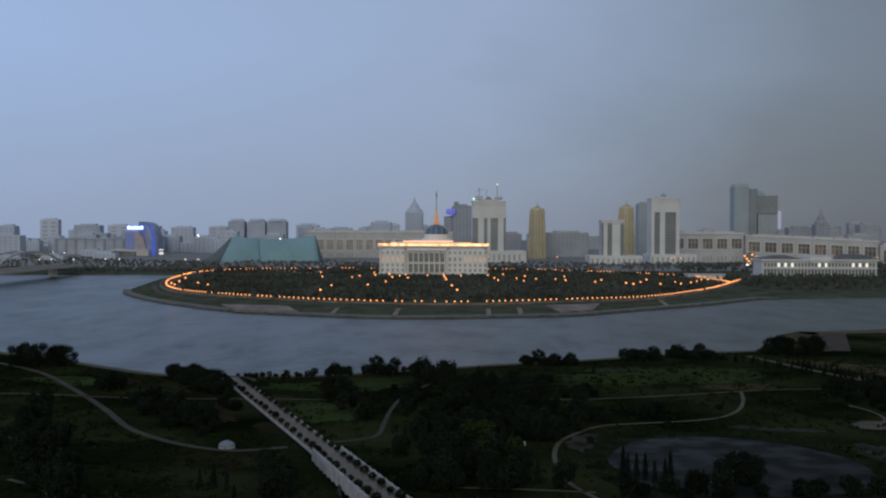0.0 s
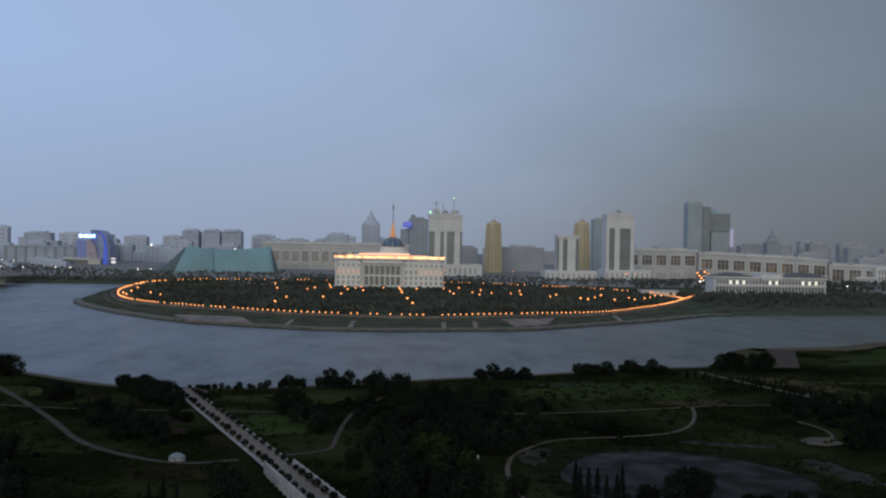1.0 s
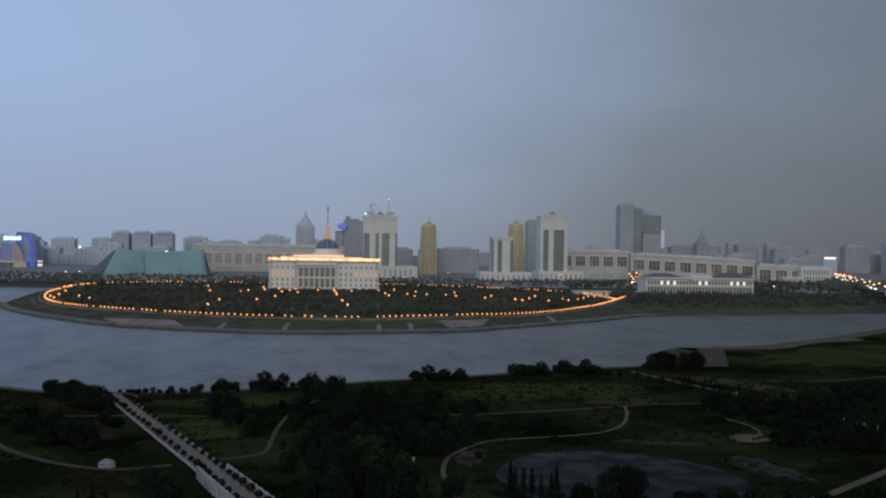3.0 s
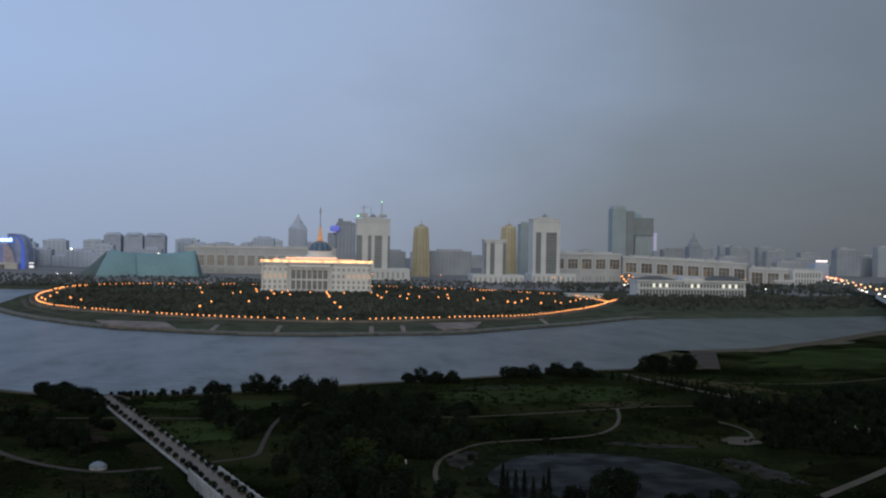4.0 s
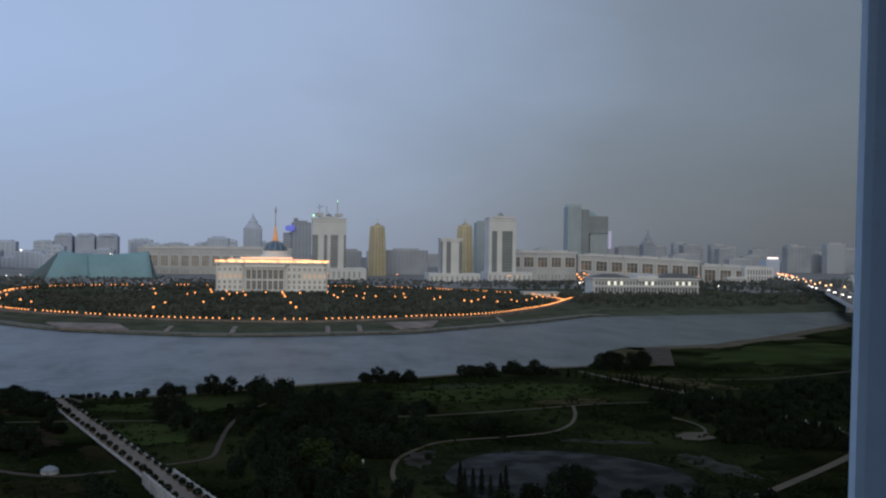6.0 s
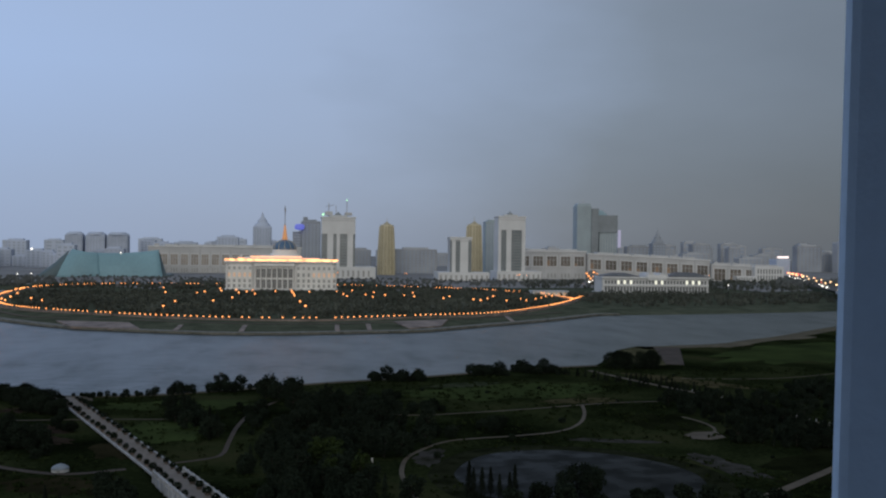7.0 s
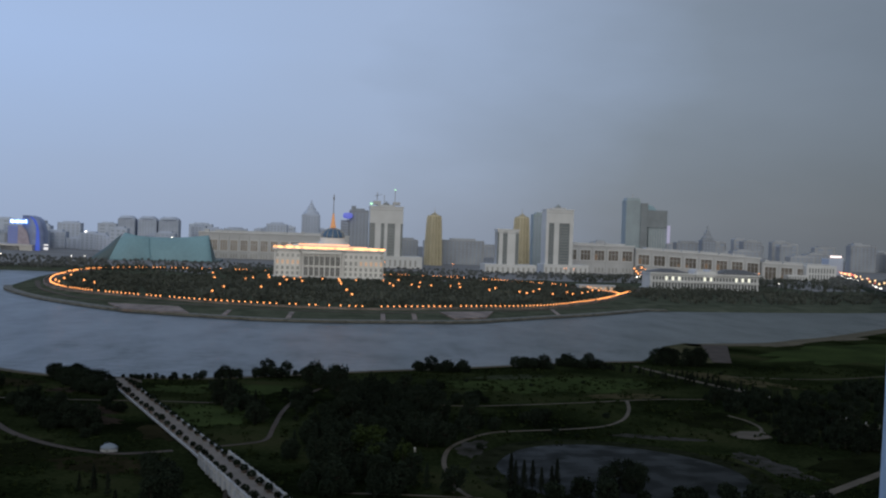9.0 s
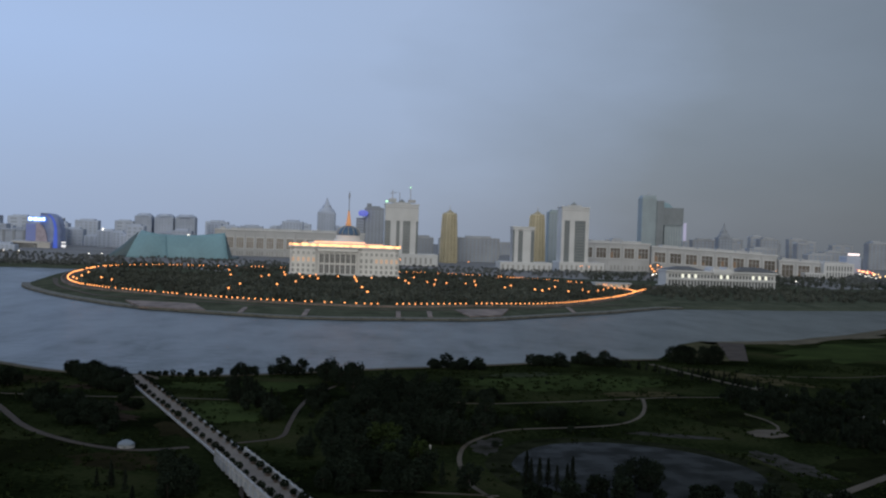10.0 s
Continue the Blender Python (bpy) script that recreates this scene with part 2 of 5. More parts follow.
# ---- mesh tools ----
class Mesh:
    """Collects vertices and faces of one part."""

    def __init__(self):
        self.v, self.f = [], []

    def add(self, verts, faces):
        k = len(self.v)
        self.v += [tuple(p) for p in verts]
        self.f += [tuple(i + k for i in q) for q in faces]
        return self

    def box(self, x0, x1, y0, y1, z0, z1):
        return self.add([(x, y, z) for z in (z0, z1) for x, y in ((x0, y0), (x1, y0), (x1, y1), (x0, y1))],
                        [(3, 2, 1, 0), (4, 5, 6, 7), (0, 1, 5, 4), (1, 2, 6, 5), (2, 3, 7, 6), (3, 0, 4, 7)])

    def block(self, x0, x1, y0, y1, z0, z1, c=0.2):
        """A box with chamfered upright corners and top edge."""
        ring = lambda d: [(x0 + c + d, y0 + d), (x1 - c - d, y0 + d), (x1 - d, y0 + c + d), (x1 - d, y1 - c - d),
                          (x1 - c - d, y1 - d), (x0 + c + d, y1 - d), (x0 + d, y1 - c - d), (x0 + d, y0 + c + d)]
        return self.loft([[(x, y, z) for x, y in ring(d)] for z, d in ((z0, 0), (z1 - c, 0), (z1, c * 0.7))])

    def loft(self, rings, caps=True, closed=True):
        n, k = len(rings[0]), len(self.v)
        for r in rings:
            self.v += [tuple(p) for p in r]
        for a in range(len(rings) - 1):
            for i in range(n if closed else n - 1):
                j = (i + 1) % n
                self.f.append((k + a * n + i, k + a * n + j, k + (a + 1) * n + j, k + (a + 1) * n + i))
        if caps:
            self.f.append(tuple(k + i for i in reversed(range(n))))
            self.f.append(tuple(k + (len(rings) - 1) * n + i for i in range(n)))
        return self

    def lathe(self, profile, x=0, y=0, n=16):
        """Turned shape from (radius, height) pairs."""
        return self.loft([[(x + r * math.cos(2 * math.pi * i / n), y + r * math.sin(2 * math.pi * i / n), z) for i in range(n)]
                          for r, z in profile])

    def tube(self, points, r, n=6):
        rings = []
        for i, p in enumerate(points):
            p = Vector(p)
            d = (Vector(points[min(i + 1, len(points) - 1)]) - Vector(points[max(i - 1, 0)])).normalized()
            s = d.orthogonal().normalized()
            u = d.cross(s)
            q = r[i] if isinstance(r, (list, tuple)) else r
            rings.append([p + (s * math.cos(2 * math.pi * j / n) + u * math.sin(2 * math.pi * j / n)) * q for j in range(n)])
        return self.loft(rings)

    def beam(self, points, w, h):
        """A square bar along points in space."""
        rings = []
        for i, p in enumerate(points):
            p = Vector(p)
            d = Vector(points[min(i + 1, len(points) - 1)]) - Vector(points[max(i - 1, 0)])
            s = Vector((d.y, -d.x, 0)).normalized() * w / 2
            u = Vector((0, 0, h / 2))
            rings.append([p - s - u, p + s - u, p + s + u, p - s + u])
        return self.loft(rings)

    def data(self, name, material, smooth=False):
        me = bpy.data.meshes.new(name)
        me.from_pydata(self.v, [], self.f)
        me.materials.append(material)
        if smooth:
            me.polygons.foreach_set("use_smooth", [True] * len(me.polygons))
        me.update()
        return me


def part(name, m, material, parent, label="", smooth=False):
    ob = new(name, m.data(name, material, smooth) if isinstance(m, Mesh) else m)
    ob.parent = parent
    if label:
        ob["label"] = label
    return ob


def thing(name, label, category, at=(0, 0, 0), turn=0.0, group="", kind=""):
    ob = new(name)
    ob.matrix_basis = pose(*at, 0, 0, turn)
    return tagged(ob, label, category, group, kind)


def setting(name, m, material, label, smooth=False, kind="structure", category=""):
    return tagged(new(name, m.data(name, material, smooth)), label, category or name.replace("_", " "), "", kind)


def curve_through(points, steps=8, closed=False):
    """Catmull-Rom curve through plan points."""
    p = [Vector(q) for q in points]
    n = len(p)
    get = (lambda i: p[i % n]) if closed else (lambda i: p[max(0, min(n - 1, i))])
    out = []
    for i in range(n if closed else n - 1):
        a, b, c, d = get(i - 1), get(i), get(i + 1), get(i + 2)
        for s in range(steps):
            t = s / steps
            out.append(0.5 * (2 * b + (c - a) * t + (2 * a - 5 * b + 4 * c - d) * t * t + (3 * b - a - 3 * c + d) * t ** 3))
    if not closed:
        out.append(p[-1])
    return out


def even(points, step, closed=False):
    """Points at even steps along a line."""
    pts = list(points) + ([points[0]] if closed else [])
    out, left = [], 0.0
    for a, b in zip(pts, pts[1:]):
        d = (b - a).length
        while left < d:
            out.append(a.lerp(b, left / d))
            left += step
        left -= d
    return out


def lerp_line(line, x):
    for (x0, y0), (x1, y1) in zip(line, line[1:]):
        if x <= x1:
            return y0 + (y1 - y0) * (x - x0) / (x1 - x0)
    return line[-1][1]


# ---- ground and river ----
NEAR = [(-5000, 900), (-1500, 700), (-600, 560), (-300, 450), (-168, 383), (-126, 352), (-94, 327), (-69, 321), (-40, 323), (-15, 334), (13, 348), (44, 361),
        (70, 374), (96, 386), (121, 394), (138, 428), (160, 466), (209, 482), (238, 505), (264, 525), (312, 571), (361, 617), (407, 659), (600, 740), (1500, 900), (5000, 1200)]
FAR = [(-5000, 1050), (-1500, 960), (-455, 1040), (-325, 1052), (-262, 1050), (-252, 880), (-242, 778), (-228, 735), (-200, 683), (-173, 642), (-125, 586), (-89, 563), (-43, 544), (-7, 541),
       (30, 549), (67, 558), (89, 575), (125, 609), (169, 649), (215, 700), (235, 706), (267, 713), (319, 725), (400, 750), (485, 785), (600, 850), (1500, 1050), (5000, 1400)]


def rise(x, d):
    """Height of the far land d metres behind its shore: a grassy bank up to the lamp-lit terrace."""
    top = 3.0 if -262 < x < 240 else 2.0
    return min(top, 0.15 + max(0, d - 3) * 0.055)


def land(x, y):
    """Height of dry land at a place in the plan."""
    if y > (lerp_line(NEAR, x) + lerp_line(FAR, x)) / 2:
        return rise(x, y - lerp_line(FAR, x))
    return 0.0


xs = sorted({*range(-5000, -800, 300), *range(-800, -280, 20), *range(-280, 480, 5), *range(480, 900, 20), *range(900, 5001, 300)})
bm_ground = Mesh()
rows = []
for x in xs:
    n, f_ = lerp_line(NEAR, x), lerp_line(FAR, x)
    col = [(y, 0.0) for y in (-4500, -1000, -200, 0, 60, 120, 150)]
    col += [(150 + (n - 150) * i / 12, 0.0) for i in range(1, 12)]
    col += [(n - 6, 0.0), (n - 1.5, -0.25), (n + 0.5, -1.1), (n + 6, -3.0), (f_ - 6, -3.0), (f_ - 0.5, -1.1), (f_ + 1, -0.5)]
    col += [(f_ + d, rise(x, d)) for d in (3, 10, 20, 35, 50, 57, 65, 90, 150, 260, 420, 700, 1100, 1800, 4500)]
    rows.append([(x, y, z) for y, z in col])
k = len(rows[0])
for r in rows:
    bm_ground.v += r
for a in range(len(rows) - 1):
    for i in range(k - 1):
        bm_ground.f.append((a * k + i, (a + 1) * k + i, (a + 1) * k + i + 1, a * k + i + 1))
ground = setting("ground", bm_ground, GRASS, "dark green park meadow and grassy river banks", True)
ground.data.materials.append(HAZEGRASS)
ground.data.materials.append(HAZECITY)
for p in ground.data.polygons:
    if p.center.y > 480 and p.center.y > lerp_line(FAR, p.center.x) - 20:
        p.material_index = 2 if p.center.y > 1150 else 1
setting("river_water", Mesh().add([(-5000, 250, -0.8), (5000, 250, -0.8), (5000, 1500, -0.8), (-5000, 1500, -0.8)], [(0, 1, 2, 3)]).add([], []), WATER,
        "wide grey rippled river under a cloudy sky", category="water")


def strip(points, width, z=0.02, thick=0.05, smooth_steps=6):
    """A flat band of paving with its own edge, laid along a line in the plan."""
    pts = curve_through([(x, y, 0) for x, y in points], smooth_steps)
    return Mesh().beam([(p.x, p.y, land(p.x, p.y) + z) for p in pts], width, thick)


def slab(points, z0, z1):
    m = Mesh()
    return m.loft([[(x, y, z) for x, y in points] for z in (z0, z1)])


# ---- the presidential-style palace on the peninsula ----
def palace():
    t = thing("palace", "white stone palace with colonnade, blue dome, gold spire and lit cornice", "palace", (-9.4, 1000, 2.0))
    t.scale = (0.972, 0.972, 0.905)
    # body: centre block set back between two wings with rounded outer bays
    part("body", Mesh().block(-28, 14, 4, 52, 0, 31, 0.4).block(-55, -27, 0, 56, 0, 31, 3).block(13, 55, 0, 56, 0, 31, 3), PALACESTONE, t)
    part("plinth", Mesh().block(-57, 57, -2, 58, 0, 2.2, 0.3), STONE2, t)
    part("cornice", Mesh().block(-56.4, 56.4, -1.6, 57, 31, 32.6, 0.4), PALACESTONE, t)
    part("light_strip", Mesh().box(-55.6, 55.6, -1.0, -0.4, 32.6, 34.6).box(-56.2, -55.6, -1, 30, 32.6, 34.6).box(55.6, 56.2, -1, 30, 32.6, 34.6), STRIP, t,
         "glowing orange light strip along the cornice")
    part("light_strip", Mesh().box(-31, 20, 2.2, 2.8, 36.7, 37.7).box(-44, -31.5, 11.2, 11.8, 35.1, 35.8).box(20.5, 38, 11.2, 11.8, 35.1, 35.7), ATTICSTRIP, t, "dimmer orange light strip along the attic")
    for x in (-40, -24):
        part("finial", Mesh().lathe([(0.7, 36.6), (0.8, 37.4), (0.3, 38), (0.6, 39), (0.1, 39.8)], x, 6, 8), PALACESTONE, t)
    part("parapet", Mesh().box(-55, 55, -0.3, 0.5, 32.6, 34.2), STRIP_WALL, t)
    part("attic", Mesh().block(-37, 20, 3, 48, 32.6, 36.6, 0.4).block(-44, 44, 12, 50, 32.6, 35, 0.4).block(-22, 20, 10, 44, 36.6, 38.2, 0.4), PALACESTONE, t)
    part("drum", Mesh().lathe([(14.5, 38), (14.5, 40.5), (12.6, 40.8), (12.6, 44.2), (13.2, 44.4), (13.2, 45)], 2.6, 28, 32), PALACESTONE, t)
    part("dome", Mesh().lathe([(11.8, 45), (11.9, 47), (11.2, 49.6), (9.4, 52.2), (6.6, 54.2), (3.4, 55.5), (1.3, 56)], 2.6, 28, 32), BLUEDOME, t, "deep blue ribbed dome", True)
    spire = part("spire", Mesh().lathe([(2.4, 55.4), (3.0, 57.2), (2.4, 59.5), (1.7, 65), (0.9, 71), (1.0, 72)], 2.6, 28, 10), SPIREGOLD, t, "golden spire foot with warm floodlight glow in its material")
    part("spire_mast", Mesh().lathe([(0.8, 72), (0.4, 73.5), (0.35, 86), (0.8, 87.5), (0.8, 89.5), (0.15, 94)], 2.6, 28, 8), METAL, spire, "thin grey mast with a finial")
    for i in range(12):
        a = 2 * math.pi * i / 12
        part("rib", Mesh().tube([(2.6 + r * math.cos(a), 28 + r * math.sin(a), z) for r, z in ((12.0, 45), (12.05, 47), (11.4, 49.6), (9.6, 52.2), (6.8, 54.2), (3.5, 55.7))], 0.25, 5), GOLD, t)
    # colonnade: eight free columns before two rows of tall windows
    for i in range(8):
        x = -25.9 + i * 5.36
        part("column", Mesh().lathe([(0.95, 2.2), (0.95, 3), (0.62, 3.4), (0.56, 25.8), (0.9, 26.4), (1.0, 27.2)], x, 1.2, 12), PALACESTONE, t, smooth=True)
    part("entablature", Mesh().block(-27, 13, -0.6, 4, 27.2, 30, 0.3), PALACESTONE, t)
    for i in range(7):
        for z, h in ((3.2, 9.4), (14.6, 9.6)):
            part("window", Mesh().box(-25.1 + i * 5.36, -21.3 + i * 5.36, 3.8, 3.96, z, z + h), PALACEWIN, t)
            part("window_frame", Mesh().box(-23.35 + i * 5.36, -23.05 + i * 5.36, 3.6, 3.8, z, z + h).box(-24.8 + i * 5.36, -21.6 + i * 5.36, 3.6, 3.8, z + h * 0.6, z + h * 0.6 + 0.3), STONE2, t)
    for x0, n in ((-54.2, 5), (14.2, 8)):
        for i in range(n):
            x = x0 + 2.6 + i * 5.1
            for z, h, lit in ((4.0, 3.6, 0), (9.6, 3.4, 0), (15.6, 4.2, 1), (23.2, 3.2, 0)):
                lamp_on = lit and (x < 0 or x > 30)
                part("window", Mesh().box(x - 1.2, x + 1.2, -0.18, -0.04, z, z + h), PALACELIT if lamp_on else PALEWIN, t)
                part("window_sill", Mesh().box(x - 1.5, x + 1.5, -0.4, 0, z - 0.35, z - 0.05), PALACESTONE, t)
            part("pilaster", Mesh().block(x - 3.1, x - 2.0, -0.5, 1, 2.2, 29.5, 0.15), PALACESTONE, t)
        for z in (8.2, 14.2, 21.8):
            part("string_course", Mesh().block(x0, x0 + n * 5.1, -0.45, 1, z - 0.35, z + 0.35, 0.1), PALACESTONE, t)


PALACESTONE = mat("palace_marble", (0.735, 0.735, 0.73), 0.6, 0.06, 0.1, 1.0)
PALACEWIN = mat("palace_glazing", (0.13, 0.135, 0.14), 0.3, 0.1, 0.25, 0.5)
# warmer copy of the palace stone, the strip's light painted into its colour
STRIP_WALL = mat("floodlit_stone", (0.70, 0.66, 0.60), 0.8, 0.1, 0.15, 1.0)
# gilding emits weakly in place of floodlights on the spire
SPIREGOLD = glow("floodlit_gilding", (1.0, 0.36, 0.14), 0.22, (0.55, 0.32, 0.15))
ATTICSTRIP = glow("dim_orange_strip", (1.0, 0.42, 0.20), 1.7)
PALACELIT = glow("palace_lit_window", (1.0, 0.55, 0.33), 0.25)
PALEWIN = mat("pale_glazing", (0.33, 0.34, 0.34), 0.3, 0.1, 0.25, 0.5)
palace()


# ---- buildings behind ----
def windows_on(t, x0, x1, y, z0, z1, nx, nz, wx, wz, material, name="window"):
    """Rows of panes set on a front, one mesh shared by all."""
    me = Mesh().box(-wx / 2, wx / 2, -0.14, 0.1, -wz / 2, wz / 2).data(name, material)
    for i in range(nx):
        for j in range(nz):
            o = part(name, me, material, t)
            o.location = (x0 + (x1 - x0) * (i + 0.5) / nx, y, z0 + (z1 - z0) * (j + 0.5) / nz)


def slot_tower(at, w, depth, h, slots, head, podium, label, crown=True):
    """White tower: piers with glazed slots between them under a solid head, on a podium."""
    t = thing("office_tower", label, "tower", at, group="white office towers")
    part("core", Mesh().block(0.3, w - 0.3, 1.6, depth - 1, 0, h - 1, 0.3), STONE2, t)
    part("head", Mesh().block(0, w, 0, depth, h - head, h, 0.4), STONE, t)
    edges = [0.0] + [e for q in slots for e in q] + [w]
    for a, b in zip(edges[::2], edges[1::2]):
        if b - a > 0.4:
            part("pier", Mesh().block(a, b, 0, depth, 0, h - head, 0.15), STONE, t)
    for a, b in slots:
        g = part("glazing", Mesh().box(a, b, 1.0, 1.55, 5, h - head), STEELGLASS, t, "grey-green curtain glazing")
        me = Mesh().box(a, b, 0.8, 1.0, 0, 0.8).data("spandrel", SPANDREL)
        for k in range(int((h - head - 8) / 4)):
            o = part("spandrel", me, SPANDREL, g)
            o.location = (0, 0, 7 + k * 4)
    part("side_glazing", Mesh().box(w + 0.02, w + 0.2, 3, depth - 3, 10, h - 8), STEELGLASS, t)
    part("cornice", Mesh().block(-0.8, w + 0.8, -0.8, depth + 0.8, h, h + 1.6, 0.3), STONE, t)
    part("band", Mesh().box(0.4, w - 0.4, -0.14, 0.02, h - 4.4, h - 3.4), STONE2, t)
    if crown:
        part("crown", Mesh().block(w * 0.25, w * 0.75, depth * 0.25, depth * 0.75, h + 1.6, h + 4, 0.4), STONE2, t)
        part("crown_dome", Mesh().lathe([(5, h + 4), (4, h + 6), (1.5, h + 7.5), (0.3, h + 9)], w / 2, depth / 2, 12), SPANDREL, t)
    px0, px1, ph = podium
    part("podium", Mesh().block(px0, px1, -8, depth + 10, 0, ph, 0.4), STONE, t)
    for k in range(int((px1 - px0) / 7)):
        x = px0 + 3.5 + k * 7
        part("podium_window", Mesh().box(x - 1.3, x + 1.3, -8.15, -8, ph * 0.25, ph * 0.72), PALEWIN, t)
    return t


SPANDREL = mat("spandrel_glass", (0.215, 0.24, 0.25), 0.35, 0.05, 0.2, 0.5)
t = slot_tower((40.5, 1400, 1), 46, 40, 85, [(0.2, 7.8), (15.9, 20.5), (25, 35.2), (43, 45.8)], 22, (-2, 74, 18), "white government tower with dark glazed slots and rooftop masts")
part("mast", Mesh().tube([(10, 20, 87), (10, 20, 106)], 0.5), METAL, t)
part("mast", Mesh().tube([(35, 20, 87), (35, 20, 110)], 0.45), METAL, t)
part("mast", Mesh().tube([(20, 20, 87), (20, 20, 103)], 0.4), METAL, t)
part("jib", Mesh().tube([(6, 20, 101), (17, 20, 103.5)], 0.3), METAL, t)
part("roof_block", Mesh().block(5, 15, 12, 30, 89, 94, 0.3), STONE2, t)
part("roof_block", Mesh().block(32, 42, 12, 30, 89, 93, 0.3), STONE2, t)
part("beacon", Mesh().lathe([(0.3, 109.5), (1.1, 110.3), (0.3, 111.2)], 35, 20, 8), GREENLAMP, t, "green beacon")
part("beacon", Mesh().lathe([(0.4, 88), (1.8, 89.4), (0.4, 90.8)], 1.5, -0.4, 8), GREENLAMP, t, "green beacon")
slot_tower((211.3, 1350, 0), 29.5, 26, 60, [(0.2, 2.4), (7.6, 13.7), (24.8, 29.3)], 2.5, (-17, 53, 14), "white office tower with two pale piers and dark slots", False)
slot_tower((287.5, 1400, 0), 39, 32, 91, [(4.2, 11.7), (18.9, 33.9)], 18, (-3, 61, 15), "tall white office tower with broad glazed slots")


def gold_tower(at, r, h, label):
    t = thing("gold_tower", label, "tower", at, group="twin gold towers")
    prof = [(r, 0), (r * 0.985, h * 0.2), (r * 0.93, h * 0.5), (r * 0.84, h * 0.8), (r * 0.77, h * 0.96), (r * 0.5, h * 0.965)]
    part("shaft", Mesh().lathe(prof, n=28), GOLDDARK, t)
    for i in range(14):
        a = 2 * math.pi * (i + 0.5) / 14
        part("fin", Mesh().tube([(q * 1.01 * math.cos(a), q * 1.01 * math.sin(a), z) for q, z in prof[:5]], 1.0 if i % 3 else 1.7, 5), GOLD, t)
    for j in range(22):
        z = h * (0.04 + j * 0.041)
        q = np.interp(z, [p[1] for p in prof[:5]], [p[0] for p in prof[:5]])
        part("floor_band", Mesh().lathe([(q + 0.05, z), (q + 0.28, z + 0.2), (q + 0.28, z + 0.8), (q + 0.05, z + 1.0)], n=28), GOLD, t)
    part("crown", Mesh().lathe([(r * 0.77, h * 0.955), (r * 0.8, h * 0.96), (r * 0.8, h * 0.985), (r * 0.7, h * 0.99)], n=28), GOLD, t)
    part("cap", Mesh().lathe([(r * 0.5, h * 0.96), (r * 0.48, h * 1.0), (r * 0.2, h * 1.03), (0.4, h * 1.05), (0.2, h * 1.13)], n=16), GOLDDARK, t)


GOLDDARK = mat("dark_gold_glass", (0.36, 0.325, 0.225), 0.5, 0.1, 0.25, 0.6)
gold_tower((148.5, 1600, 0), 13.2, 83, "round golden glass tower tapering towards its cap")
gold_tower((289, 1600, 0), 13.5, 86, "round golden tower half hidden by a white office tower")


def long_block(name, at, turn, length, depth, h, bays, label, bay_mat=None, lower=True, roof=True, band=(0.36, 0.74), slope=0.0, seed=1):
    """A long pale government range: framed bays of brown glazing over a plain base; slope: fall of the site along it."""
    t = thing(name, label, "building", at, turn)
    rb = random.Random(seed)
    part("body", Mesh().block(0, length, 0, depth, 0, h, 0.5), STONE2, t)
    part("cornice", Mesh().block(-1, length + 1, -1.2, depth + 1, h, h + 1.6, 0.3), STONE, t)
    w = length / bays
    z0, z1 = h * band[0], h * band[1]
    for i in range(bays):
        x = (i + 0.5) * w
        x0, x1 = x - w * 0.35, x + w * 0.35
        b = part("window", Mesh().box(x0, x1, -0.2, 0.15, z0, z1), bay_mat or AMBER, t)
        for k in (-0.12, 0.12):
            part("mullion", Mesh().box(x + w * k - 0.3, x + w * k + 0.3, -0.6, -0.2, z0, z1), STONE2, b)
        part("transom", Mesh().box(x0, x1, -0.5, -0.2, z0 + (z1 - z0) * 0.62, z0 + (z1 - z0) * 0.62 + 0.5), STONE2, b)
        if bay_mat and rb.random() < 0.4:
            k = rb.choice((0, 1, 2))
            part("lit_pane", Mesh().box(x0 + (x1 - x0) * k / 3 + 0.6, x0 + (x1 - x0) * (k + 1) / 3 - 0.6, -0.34, -0.22, z0 + 0.4, z0 + (z1 - z0) * rb.choice((0.3, 0.6))), DIMWARM, b, "dimly lit warm pane")
        part("window_frame", Mesh().box(x0 - 1.4, x0, -1.1, 0.2, z0 - 1.2, z1 + 1.2).box(x1, x1 + 1.4, -1.1, 0.2, z0 - 1.2, z1 + 1.2).box(x0, x1, -1.1, 0.2, z1, z1 + 1.2).box(x0, x1, -1.1, 0.2, z0 - 1.2, z0), STONE, t)
        part("pier", Mesh().block(x - w * 0.5 - 0.7, x - w * 0.5 + 0.7, -0.6, 0.3, 0, h, 0.2), STONE2, t)
        if lower:
            for k in (-0.25, 0.0, 0.25):
                part("lower_window", Mesh().box(x + w * k - 1.2, x + w * k + 1.2, -0.16, 0.1, h * 0.10, min(h * 0.25, z0 - 2)), PALEWIN, t)
    if roof:
        part("roof_block", Mesh().block(length * 0.1, length * 0.9, depth * 0.3, depth * 0.8, h + 1.6, h + 4.0, 0.4), STONE2, t)
        for k in range(int(length / 28)):
            x = (k + rb.uniform(0.2, 0.8)) * 28
            part("roof_plant", Mesh().block(x, x + rb.uniform(3, 8), depth * 0.12, depth * 0.25, h + 1.6, h + rb.uniform(3.2, 5.5), 0.2), STONE2, t)
    if slope:
        for c in t.children_recursive:
            for v in c.data.vertices:
                v.co.z -= slope * v.co.x
    return t


